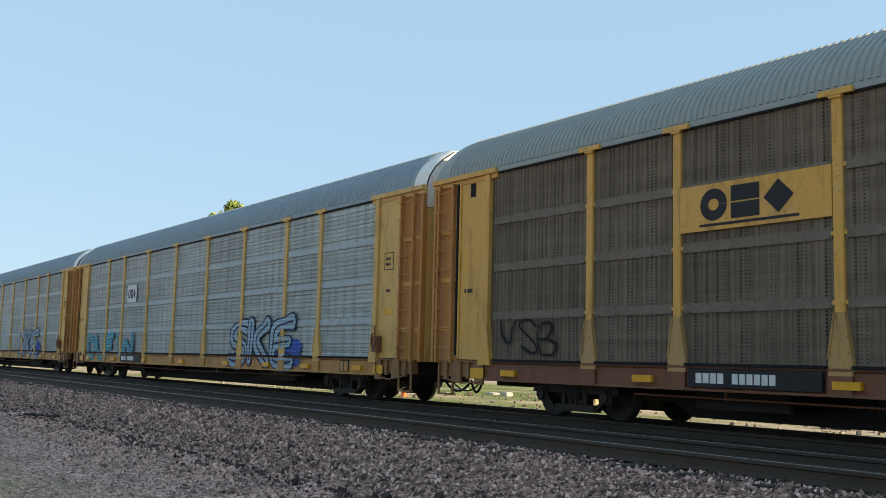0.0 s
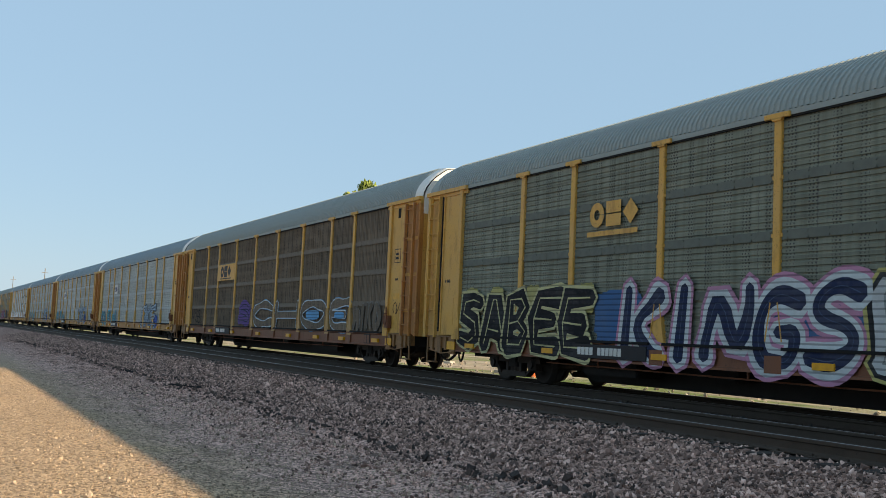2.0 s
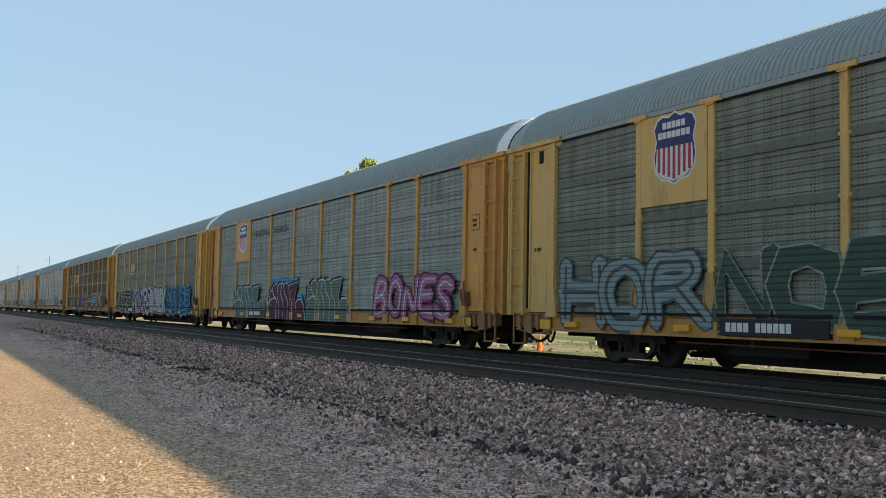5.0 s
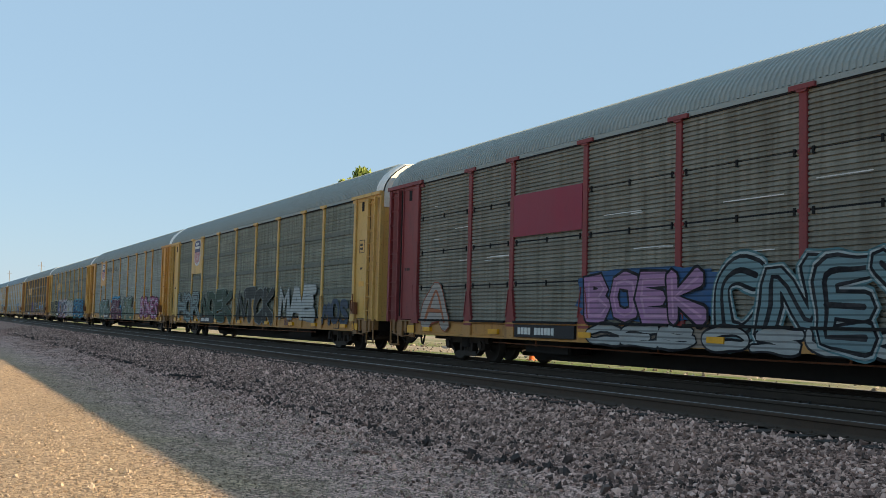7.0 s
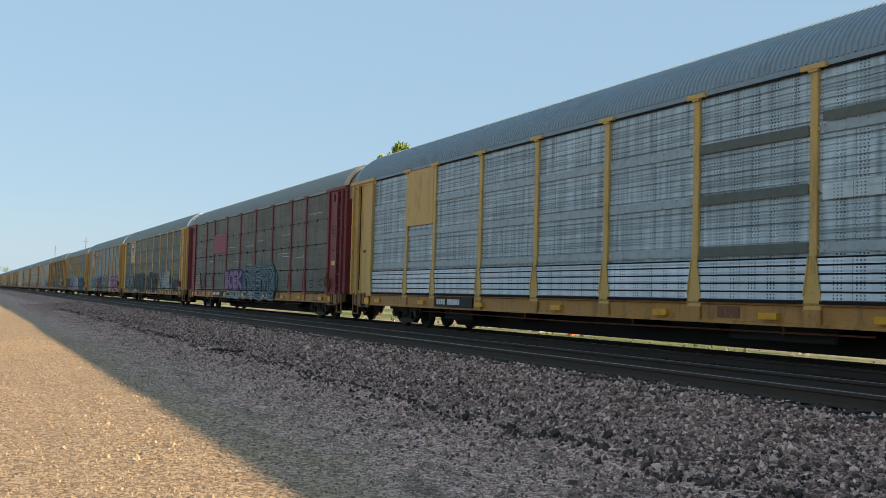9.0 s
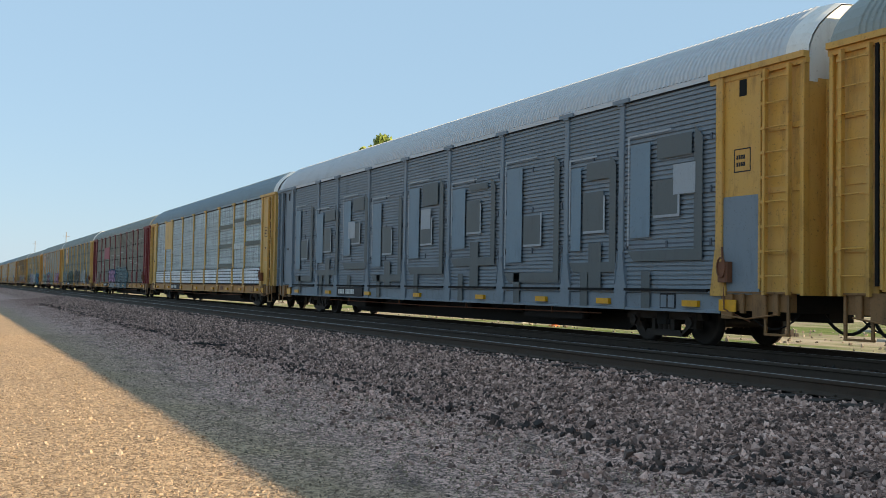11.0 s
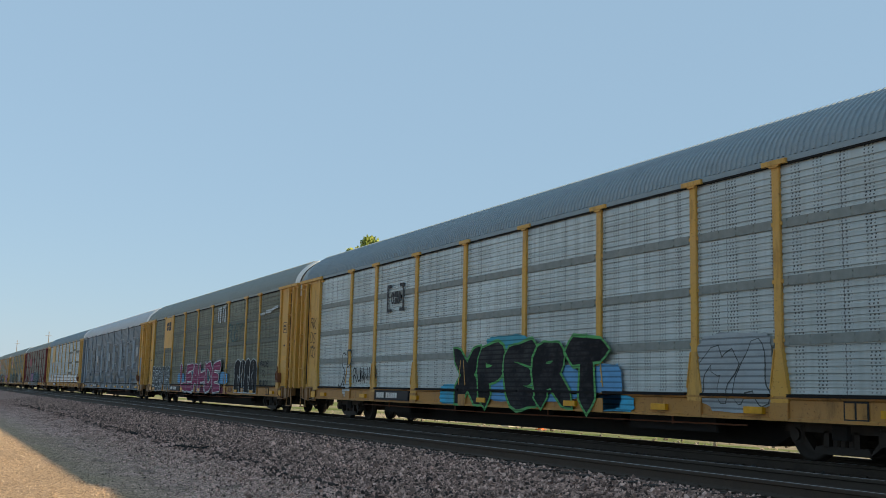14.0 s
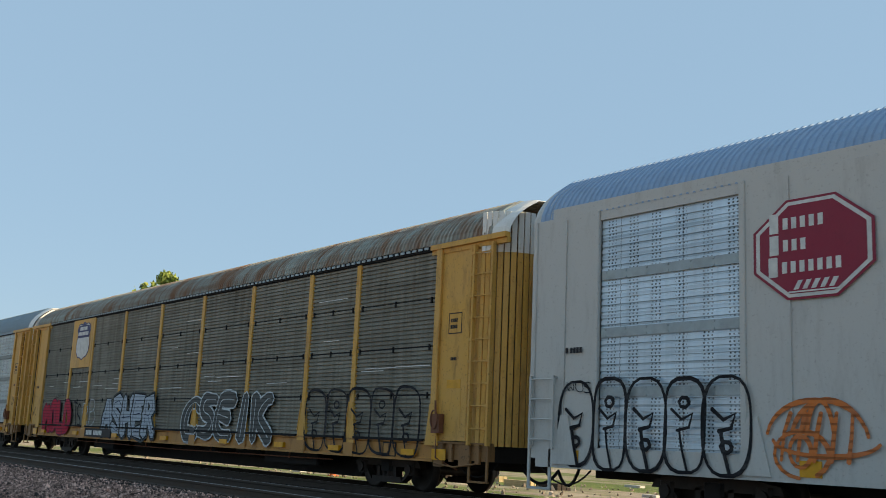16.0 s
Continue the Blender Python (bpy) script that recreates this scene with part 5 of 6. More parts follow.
# fifth wagon
car_e = add(4, "wagon with dark grey green screens and yellow shield board", TAN, GALV_GREEN, "perf", STRIP_DARK, ROOF_GREY, WHITE, SILL_YELLOW, {1: (3.0, 4.67, TAN)}, foot=FOOT_TAN, notch=True)
shield(car_e, -8.13, 4.02, 1.2, 1.35, True, LOGO_Y)
for wd, a, b, lay in (("HOR", -11.8, -7.3, ((0.035, P_FADED), (0.0, sp(0.22, 0.29, 0.28)), (-0.11, P_FADED))), ("NOEK", -7.1, -1.6, ((0.028, sp(0.24, 0.29, 0.26)), (0.0, sp(0.05, 0.085, 0.06)))),
                      ("NTCK", -0.8, 4.2, ((0.028, sp(0.26, 0.28, 0.26)), (0.0, sp(0.045, 0.05, 0.045))))):
    word_on(car_e, wd, a, b, 0.72, 2.15, lay, seed=len(wd) + 15, wob=0.04, label="dull sprayed letters with faded outlines", plane=OVER, fat=0.14, step=0.007, lead=0.0018, sharp=wd != "HOR", tight=0.75)
bars(car_e, 5.5, 0.72, 0.2, (0.8, 0.8, 0.9), SILL_RUST, -HALF_W - 0.034)
word_on(car_e, "MAE", 4.8, 8.8, 0.9, 2.15, ((0.03, P_GREY), (0.0, sp(0.40, 0.43, 0.41))), seed=19, wob=0.02, label="pale block letters sprayed on the screens", plane=OVER, fat=0.15, step=0.007, lead=0.0018, sharp=True, tight=0.8)
word_on(car_e, "MOS", 9.4, 11.8, 0.75, 1.65, ((0.0, sp(0.06, 0.085, 0.12)),), seed=51, wob=0.05, label="faded navy sprayed letters", plane=OVER, fat=0.11)

# sixth wagon: red posts, ribbed steel
car_f = add(5, "wagon with oxide red posts and ribbed grey steel sides", RED, RIB_GREY, "rib", SLOT_SHADE, ROOF_GREY, CAP_TAN, SILL_YELLOW, {2: (2.92, 3.86, PLATE_RED)}, rise=0.9, notch=True)
word_on(car_f, "A", -11.75, -10.15, 0.72, 2.05, ((0.05, sp(0.34, 0.10, 0.06)), (0.02, sp(0.36, 0.33, 0.29)), (-0.16, sp(0.40, 0.14, 0.07))), seed=20, wob=0.03, label="pale sprayed figure with orange edge", plane=OVER, fat=0.20, spike=1.0)
cloud(car_f, -4.6, -0.1, 1.05, 2.08, sp(0.035, 0.10, 0.22), 24, y=OVER + 0.006)
cloud(car_f, 3.9, 5.5, 1.0, 1.85, sp(0.13, 0.30, 0.36), 25, y=OVER + 0.006)
cloud(car_f, -4.4, 5.2, 0.62, 0.99, sp(0.27, 0.22, 0.17), 26, y=OVER + 0.001)
word_on(car_f, "CEBOSUCE", -4.2, 5.0, 0.60, 1.0, ((0.10, P_BLACK), (0.0, sp(0.34, 0.36, 0.35))), seed=27, wob=0.06, label="tan sprayed letters on the sill", plane=-HALF_W - 0.048, fat=0.15, spike=1.0)
word_on(car_f, "BOEK", -4.2, -0.75, 1.03, 1.98, ((0.07, P_BLACK), (0.01, sp(0.36, 0.19, 0.33)), (-0.12, sp(0.50, 0.28, 0.42))), seed=21, wob=0.03, label="pink and purple sprayed letters with dark edges", plane=OVER, fat=0.15, step=0.007, lead=0.0018, sharp=True, tight=0.75)
word_on(car_f, "CNEYO", -0.5, 5.1, 0.70, 2.12, ((0.08, sp(0.08, 0.19, 0.21)), (0.055, sp(0.36, 0.42, 0.42)), (0.03, P_BLACK), (-0.01, sp(0.15, 0.25, 0.27)), (-0.10, P_BLACK)), seed=22, wob=0.07, label="teal sprayed letters with black and pale edges", plane=OVER, fat=0.13, step=0.008, lead=0.0014, tight=0.7)
cloud(car_f, 1.2, 2.9, 0.95, 1.7, sp(0.16, 0.09, 0.06), 28, y=OVER + 0.004)
bars(car_f, 5.3, 0.72, 0.2, (0.8, 0.8, 0.9), SILL_RUST, -HALF_W - 0.034)
word_on(car_f, "SIK", 10.0, 11.6, 1.15, 1.5, ((0.0, P_BLACK),), seed=23, wob=0.1, plane=OVER)

# Pale dashes painted for daylight seen through slits in the ribbed sides.
def light_slits(car, seed, n):
    rnd = random.Random(seed)
    for _ in range(n):
        bay = rnd.randrange(9)
        a = rnd.uniform(EDGES[bay] + 0.2, EDGES[bay + 1] - 0.5)
        b = min(EDGES[bay + 1] - 0.15, a + rnd.uniform(0.15, 1.6))
        z = rnd.choice((2.2, 2.35, 2.45, 2.55, 3.1, 3.3, 4.0)) + rnd.uniform(-0.05, 0.05)
        flat("bare_scratch", [rect(a, z, b, z + 0.018)], CHALK, -HALF_W + 0.012, car)


light_slits(car_f, 3, 26)

# seventh wagon: bright screens
car_g = add(6, "wagon with bright blue grey screens and tan posts", TAN, GALV_BLUE, "perf", STRIP_PALE, ROOF_BLUE, WHITE, SILL_YELLOW, {1: (3.03, 4.67, TAN)})
for x0, x1, z, h in ((4.5, 7.15, 3.72, 0.17), (4.5, 7.15, 2.8, 0.17), (4.5, 7.15, 1.87, 0.17), (7.45, 9.2, 3.9, 0.16), (9.4, 11.8, 3.72, 0.19), (9.4, 11.8, 2.8, 0.18)):
    flat("dark_band", [rect(x0, z - h / 2, x1, z + h / 2)], STRIP_DARK, FACE - 0.012, car_g)
flat("pale_band", [rect(7.45, 2.6, 9.2, 2.85)], GALV_LIGHT, FACE - 0.012, car_g)
for i in range(9):
    # pale lowest bands painted for light reflected off the ground, with dark lines across
    a_, b_ = EDGES[i] + 0.1, EDGES[i + 1] - 0.1
    flat("pale_band", [rect(a_, 1.05, b_, 1.70)], GALV_WHITE, FACE - 0.010, car_g)
    flat("sheet_lap", [rect(a_, z_, b_, z_ + 0.028) for z_ in (1.16, 1.30, 1.44, 1.58, 1.70)], SLOT_SHADE, FACE - 0.014, car_g)
bars(car_g, 5.0, 0.72, 0.2, (0.8, 0.8, 0.9), SILL_RUST, -HALF_W - 0.006)

# eighth wagon: painted over in slate greys
car_h = add(7, "wagon painted over in slate grey with block letters", SLATE, SLATE, "rib", STRIP_SLATE, ROOF_SILVER, WHITE, SLATE, left_paint=SLATE, right_paint=YELLOW, notch=True)
for i, (a, b) in enumerate(((-11.7, -9.7), (-9.3, -7.0), (-6.5, -4.3), (-3.9, -1.6), (-1.1, 1.2), (1.7, 4.1), (4.6, 7.0), (7.4, 9.1), (9.5, 11.7))):
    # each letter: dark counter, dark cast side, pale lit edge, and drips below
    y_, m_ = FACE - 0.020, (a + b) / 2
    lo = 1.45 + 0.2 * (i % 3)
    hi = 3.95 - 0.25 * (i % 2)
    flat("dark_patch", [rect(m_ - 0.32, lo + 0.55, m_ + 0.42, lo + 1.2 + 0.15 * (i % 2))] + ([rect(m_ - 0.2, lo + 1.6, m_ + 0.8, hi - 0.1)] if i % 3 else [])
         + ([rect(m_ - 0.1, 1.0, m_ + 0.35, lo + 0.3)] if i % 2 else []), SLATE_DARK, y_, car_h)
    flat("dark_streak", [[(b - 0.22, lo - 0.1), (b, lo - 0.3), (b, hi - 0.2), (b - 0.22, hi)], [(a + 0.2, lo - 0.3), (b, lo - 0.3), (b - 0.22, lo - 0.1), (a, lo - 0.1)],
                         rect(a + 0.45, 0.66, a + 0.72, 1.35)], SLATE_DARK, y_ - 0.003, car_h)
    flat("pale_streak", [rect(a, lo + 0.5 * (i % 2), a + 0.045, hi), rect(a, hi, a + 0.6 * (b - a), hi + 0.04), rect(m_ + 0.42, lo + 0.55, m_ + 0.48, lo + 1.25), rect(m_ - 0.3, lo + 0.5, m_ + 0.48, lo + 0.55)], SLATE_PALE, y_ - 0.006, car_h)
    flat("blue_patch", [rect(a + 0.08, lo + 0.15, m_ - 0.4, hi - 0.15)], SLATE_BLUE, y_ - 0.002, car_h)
for a, z in ((-6.0, 2.55), (-0.2, 2.6), (10.9, 2.75)):
    flat("pale_patch", [rect(a, z, a + 0.62, z + 0.55)], SLATE_PALE, FACE - 0.030, car_h)
linked("end_sheet", plate_mesh(12.23, 13.1, 0.95, 2.6, SLATE, -HALF_W - 0.012, 0.01), car_h, "grey overpaint on the end sheet")

# ninth wagon
car_i = add(8, "wagon with dark green grey screens, yellow posts and name board", YELLOW, GALV_GREEN, "perf", STRIP_DARK, ROOF_GREY, WHITE, SILL_YELLOW, {1: (3.0, 4.67, YELLOW)}, foot=FOOT_TAN)
mark_shapes(car_i, -8.78, -7.58, 3.95, 4.42, INK, LOGO_Y, ("ring", "bars"))
word_on(car_i, "SEGNIR", -12.1, -7.1, 0.68, 1.95, ((0.045, P_PALE), (0.015, sp(0.11, 0.125, 0.125)), (-0.115, P_PALE)), seed=24, wob=0.05, label="dark grey sprayed letters with pale outlines", plane=OVER, fat=0.14, step=0.007, lead=0.0018, tight=0.75)
cloud(car_i, -5.3, -3.6, 1.05, 1.6, P_SKY, 31, y=OVER + 0.006)
cloud(car_i, -3.0, 1.9, 1.1, 1.8, sp(0.07, 0.20, 0.30), 33, y=OVER + 0.004)
cloud(car_i, 2.6, 4.9, 1.05, 1.6, P_SKY, 32, y=OVER + 0.006)
flat("graffiti_letter", [[(-5.0, 0.64), (4.9, 0.64), (3.6, 1.02), (3.0, 0.9), (-3.9, 0.95), (-4.4, 1.05)]], sp(0.17, 0.03, 0.07), OVER + 0.001, car_i, "dark rose base of a sprayed piece")
word_on(car_i, "LEAHDE", -4.6, 3.7, 0.72, 2.05, ((0.085, sp(0.30, 0.32, 0.33)), (0.045, P_WHITE), (0.015, sp(0.30, 0.045, 0.12)), (-0.10, sp(0.42, 0.16, 0.25))), seed=25, wob=0.05, label="rose sprayed letters with white outlines", plane=OVER, fat=0.125, step=0.008, lead=0.0016, sharp=True, tight=0.8)
bars(car_i, 4.95, 0.72, 0.2, (0.8, 0.8, 0.9), SILL_RUST, -HALF_W - 0.034)
for i_, (a_, b_) in enumerate(((5.95, 7.0), (6.8, 7.75), (7.55, 8.55), (8.35, 9.4))):
    bub = [(a_, 0.72), (b_ - 0.05, 0.70), (b_, 1.2), (b_ + 0.02, 1.7), (b_ - 0.12, 2.0), ((a_ + b_) / 2, 2.14 - 0.03 * (i_ % 2)), (a_ + 0.12, 2.0), (a_ - 0.03, 1.7), (a_ + 0.06, 1.42), (a_ - 0.02, 1.1)]
    letter_ = flat("graffiti_letter", [bub], P_BLACK, OVER - 0.006 * i_, car_i, "black bubble letter with thin white outline")
    pens_ = Solid()
    c_ = (a_ + b_) / 2
    for k_, line_ in enumerate((bub + bub[:1], [(c_ - 0.05, 2.0), (c_, 1.55), (c_ - 0.25, 1.42), (c_ - 0.1, 1.28), (c_ + 0.05, 0.74)] if i_ % 2 else [(c_ + 0.3, 1.3), (c_, 1.45), (c_ + 0.1, 1.2), (c_ + 0.2, 0.9)])):
        ribbon(pens_, line_, 0.021, OVER - 0.006 * i_ - 0.004 - 0.0004 * k_, 1.0)
    linked("paint_layer", pens_.mesh("pen_lines", P_PALE), letter_)
for i, wd in enumerate(("FADE", "TO", "BLACK")):
    word_on(car_i, wd, 9.75 if i != 1 else 10.05, 10.85 if i != 1 else 10.5, 1.74 - 0.38 * i, 2.0 - 0.38 * i, ((0.0, P_BLACK),), fat=0.07, seed=27, wob=0.02, label="thin black sprayed words", plane=OVER)
flat("white_mark", [rect(2.6, 3.9, 2.75, 4.45), rect(2.9, 3.85, 3.15, 4.45), rect(3.4, 3.9, 3.55, 4.5), rect(3.75, 3.85, 3.95, 4.5), rect(2.6, 4.42, 3.15, 4.55), rect(3.4, 4.45, 3.95, 4.6)], P_PALE, FACE - 0.006, car_i)
for i, wd in enumerate(("I MISS", "YOU")):
    word_on(car_i, wd, 4.35, 5.5, 1.82 - 0.24 * i, 2.0 - 0.24 * i, ((0.0, P_GREY),), seed=29, wob=0.03, label="thin grey sprayed words", plane=OVER, fat=0.05)
word_on(car_i, "RUBY", 4.6, 6.9, 2.9, 3.7, ((0.0, sp(0.09, 0.17, 0.17)),), seed=28, wob=0.1, plane=OVER)
flat("white_mark", [rect(9.45, 3.82, 10.1, 3.92), rect(10.2, 3.86, 10.9, 4.0), [(10.9, 3.9), (11.3, 3.98), (11.75, 4.0), (11.75, 4.1), (11.2, 4.06), (10.9, 4.0)]], P_PALE, FACE - 0.02, car_i)

# tenth wagon: bright screens, green letters
car_j = add(9, "wagon with bright galvanised screens and yellow posts", YELLOW, GALV_LIGHT, "perf", STRIP_GREY, ROOF_BLUE, WHITE, SILL_YELLOW)
flat("board_mark", [rect(-6.3, 3.2, -6.2, 4.0), rect(-6.2, 3.9, -6.0, 4.0), rect(-6.2, 3.2, -6.0, 3.3), rect(-5.2, 3.2, -5.1, 4.0), rect(-5.4, 3.9, -5.2, 4.0), rect(-5.4, 3.2, -5.2, 3.3)], INK, FACE, car_j)
mark_shapes(car_j, -6.02, -5.28, 3.42, 3.78, INK, FACE, ("ring", "bars", "diamond"))
cloud(car_j, -2.7, -1.3, 0.62, 1.15, P_CYAN, 41, y=OVER + 0.006)
cloud(car_j, 4.0, 5.6, 0.62, 1.0, P_CYAN, 44, y=OVER + 0.006)
cloud(car_j, 4.2, 5.2, 0.64, 1.6, P_SKY, 46, y=OVER + 0.006)
cloud(car_j, -0.3, 1.9, 1.6, 2.3, sp(0.06, 0.36, 0.46), 45, y=OVER + 0.006)
cloud(car_j, -0.9, 3.9, 0.75, 1.65, P_SKY, 47, y=OVER + 0.006)
word_on(car_j, "XPERT", -1.8, 4.7, 0.64, 2.08, ((0.045, sp(0.10, 0.40, 0.13)), (0.0, P_BLACK)), seed=30, wob=0.05, label="fat black sprayed letters with green edges on blue", fat=0.165, step=0.007, lead=0.002, spike=1.2, tight=0.7, plane=OVER)
cloud(car_j, 7.25, 9.2, 0.7, 2.1, sp(0.36, 0.41, 0.43), 42)
word_on(car_j, "MA", 7.4, 9.1, 0.85, 2.0, ((0.018, P_FADED), (0.0, sp(0.36, 0.41, 0.43))), fat=0.11, seed=31, wob=0.12)
cloud(car_j, -9.7, -9.0, 0.72, 1.8, P_PALE, 43, y=OVER + 0.006)
word_on(car_j, "SP", -9.95, -8.9, 1.0, 2.2, ((0.0, P_FADED),), fat=0.022, seed=32, wob=0.1, plane=OVER)
word_on(car_j, "RUNNIN", -8.8, -7.0, 1.15, 1.65, ((0.0, P_BLACK),), seed=33, wob=0.08)
for i, wd in enumerate(("RK", "DS", "KO")):
    word_on(car_j, wd, -12.97, -12.42, 3.0 - 0.5 * i, 3.4 - 0.5 * i, ((0.0, P_BLACK),), seed=34, wob=0.06, plane=-HALF_W - 0.012, fat=0.035)

# eleventh wagon: ribbed steel, rusting roof
car_k = add(10, "wagon with ribbed grey steel, yellow posts and rusting roof", YELLOW, RIB_GREY, "rib", SLOT_SHADE, ROOF_RUST, WHITE, SILL_YELLOW, {1: (3.0, 4.67, YELLOW)}, roof_deep=0.024, slats=True, rise=0.85, caps=False)
shield(car_k, -8.13, 3.92, 1.35, 1.35, False, LOGO_Y)
word_on(car_k, "MOLD", -11.6, -8.5, 0.72, 1.9, ((0.03, P_MAROON), (0.0, P_RED), (-0.14, P_MAROON)), seed=35, wob=0.03, label="red sprayed block letters", spike=0.8, fat=0.135, step=0.006, lead=0.0018, tight=0.75, plane=OVER)
word_on(car_k, "LOBSTER", -10.6, -9.3, 1.98, 2.12, ((0.0, P_BLACK),), seed=36, wob=0.05, label="small black sprayed word")
word_on(car_k, "ASHER", -5.5, -1.1, 0.72, 2.02, ((0.075, P_FADED), (0.035, P_BLACK), (0.0, sp(0.40, 0.47, 0.53)), (-0.13, P_NAVY)), seed=37, wob=0.05, label="pale blue sprayed letters with black edges", fat=0.14, step=0.008, lead=0.0018, sharp=True, tight=0.75, plane=OVER)
word_on(car_k, "RB", -7.5, -6.2, 0.9, 1.9, ((0.0, P_PALE),), seed=45, wob=0.08, label="thin white sprayed letters", fat=0.02)
word_on(car_k, "CSEIK", 0.8, 5.9, 0.75, 2.0, ((0.035, P_PALE), (0.0, sp(0.10, 0.105, 0.10)), (-0.125, P_PALE)), seed=38, wob=0.06, label="dark sprayed letters with pale outlines", fat=0.135, step=0.007, lead=0.0018, tight=0.75, plane=OVER)
bubbles(car_k, 7.4, 11.75, 0.66, 2.05, 5, P_BLACK, OVER, 0.026, 39, "black outlined bubble letters")
word_on(car_k, "TS", -8.4, -7.6, 1.0, 1.9, ((0.0, P_BLACK),), seed=40, wob=0.1)


light_slits(car_k, 5, 22)


# last wagon: smooth grey body with screens let in
def grey_wagon(k):
    car = new("auto_carrier_wagon")
    car.matrix_basis = pose(start_x(k), TRACK_Y, 0)
    tagged(car, "smooth grey wagon with let-in screens and red octagon sign", "rail wagon", "train of covered wagons")
    linked("roof", roof_mesh(ROOF_BRIGHT, 0.018), car, "ribbed blue grey roof")
    linked("eave_strip", shared("eaveL", lambda: Solid().box(-13.3, 13.3, -HALF_W - 0.014, -HALF_W + 0.03, 4.80, 4.98).box(-13.3, 13.3, HALF_W - 0.03, HALF_W + 0.014, 4.80, 4.98).mesh("eave_strip", GREY)), car)
    bays = ((-12.25, -9.45), (-2.9, 0.1), (5.0, 7.9))
    solids = ((-13.7, -12.25), (-9.45, -2.9), (0.1, 5.0), (7.9, 13.7))
    for a, b in solids:
        s = Solid()
        s.box(a, b, -HALF_W - 0.02, -HALF_W + 0.05, 0.80, 4.81)
        x = a + 0.75
        while x < b - 0.3:
            s.box(x - 0.012, x + 0.012, -HALF_W - 0.045, -HALF_W - 0.02, 1.05, 4.75)
            for z in (1.5, 2.2, 2.9, 3.6, 4.3):
                s.box(x - 0.05, x + 0.05, -HALF_W - 0.03, -HALF_W - 0.02, z, z + 0.03)
            x += 1.45
        for x in (a, b):
            s.box(x - 0.05, x + 0.05, -HALF_W - 0.05, -HALF_W + 0.03, 1.0, 4.80, 0.012)
        linked("wall_panel", s.mesh("wall_panel", GREY), car)
    for a, b in bays:
        linked("side_panel", panel_mesh(a + 0.05, b - 0.05, "perf", GALV_WHITE), car)
        linked("bay_header", Solid().box(a + 0.05, b - 0.05, -HALF_W - 0.01, -HALF_W + 0.06, 4.64, 4.81, 0.01).mesh("bay_header", GREY), car)
        for z in STRIPS:
            linked("joint_strip", strip_mesh(a + 0.06, b - 0.06, z, "perf", STRIP_PALE), car)
    s = Solid()
    s.box(-13.6, 13.6, -HALF_W - 0.03, -HALF_W + 0.12, 0.66, 1.0, 0.02)
    for x in (-12.9, -9.3, -7.2, -3.0, 0.2, 5.0, 8.0, 11.5):
        s.prism([(x - 0.28, 0.72), (x + 0.28, 0.72), (x + 0.08, 1.5), (x - 0.08, 1.5)], -HALF_W, -HALF_W - 0.06, "y")
    linked("side_sill", s.mesh("side_sill", GREY), car)
    far = Solid().box(-13.7, 13.7, HALF_W - 0.06, HALF_W - 0.01, 0.7, 4.81)
    linked("far_screen", far.mesh("far_screen", GREY), car)
    linked("deck_frame", deck_mesh(), car)
    for side in (-1, 1):
        linked("end_door", end_door_mesh(GREY, side, False), car, "", pose(-side * 0.3, 0, 0))
        linked("roof_end", cap_end_mesh(GREY, side), car, "", pose(-side * 0.26, 0, 0.004))
        linked("end_face", end_face_mesh(GREY, side, 1.0), car, "", pose(-side * 0.28, 0, 0))
        linked("coupler", coupler_mesh(side), car)
        linked("air_hose", hose_mesh(side), car)
        linked("brake_cable", cable_mesh(side), car)
        s = Solid()
        a, b = side * 13.12, side * 13.66
        for x in (a, b):
            s.box(x - 0.02, x + 0.02, -HALF_W - 0.12, -HALF_W - 0.08, 0.95, 2.15)
        for i in range(4):
            s.tube([(a, -HALF_W - 0.10, 1.1 + 0.33 * i), (b, -HALF_W - 0.10, 1.1 + 0.33 * i)], 0.014, 6)
        for x in (a, b):
            s.box(x - 0.02, x + 0.02, -HALF_W - 0.1, -HALF_W, 2.1, 2.14)
        linked("ladder", s.mesh("ladder", GREY), car, "short grey grab ladder")
        linked("stirrup_step", step_mesh(GREY, side), car)
    for rx in (-12.9, -8.6, -3.6, 1.5, 6.5, 11.0):
        linked("reflector", plate_mesh(rx, rx + 0.32, 0.74, 0.95, AMBER, -HALF_W - 0.032, 0.012, "reflector"), car, "amber reflector strip")
    oct_ = [(math.cos(math.pi / 8 + i * math.pi / 4), math.sin(math.pi / 8 + i * math.pi / 4)) for i in range(8)]
    def octagon(k_):
        return [(-8.35 + 0.97 * k_ * c, 3.72 + 0.74 * k_ * s_) for c, s_ in oct_]
    y = -HALF_W - 0.052
    sign = flat("octagon_sign", [octagon(1.0)], PLATE_RED, y, car, "red octagon sign with white border")
    flat("sign_border", [octagon(0.95)], CHALK, y - 0.004, sign)
    flat("sign_field", [octagon(0.88)], PLATE_RED, y - 0.008, sign)
    for z, a, n in ((4.0, -8.98, 5), (3.70, -8.98, 3), (3.40, -9.0, 7)):
        flat("sign_bars", [rect(a, z - 0.04, a + 0.14, z + 0.23)] + [rect(a + 0.21 + 0.132 * i, z, a + 0.285 + 0.132 * i, z + 0.155) for i in range(n)], CHALK, y - 0.012, sign)
    flat("sign_bars", [[(-8.62 + 0.13 * i, 3.17), (-8.55 + 0.13 * i, 3.17), (-8.48 + 0.13 * i, 3.29), (-8.55 + 0.13 * i, 3.29)] for i in range(5)] + [rect(-8.7, 3.13, -7.95, 3.15)], CHALK, y - 0.012, sign)
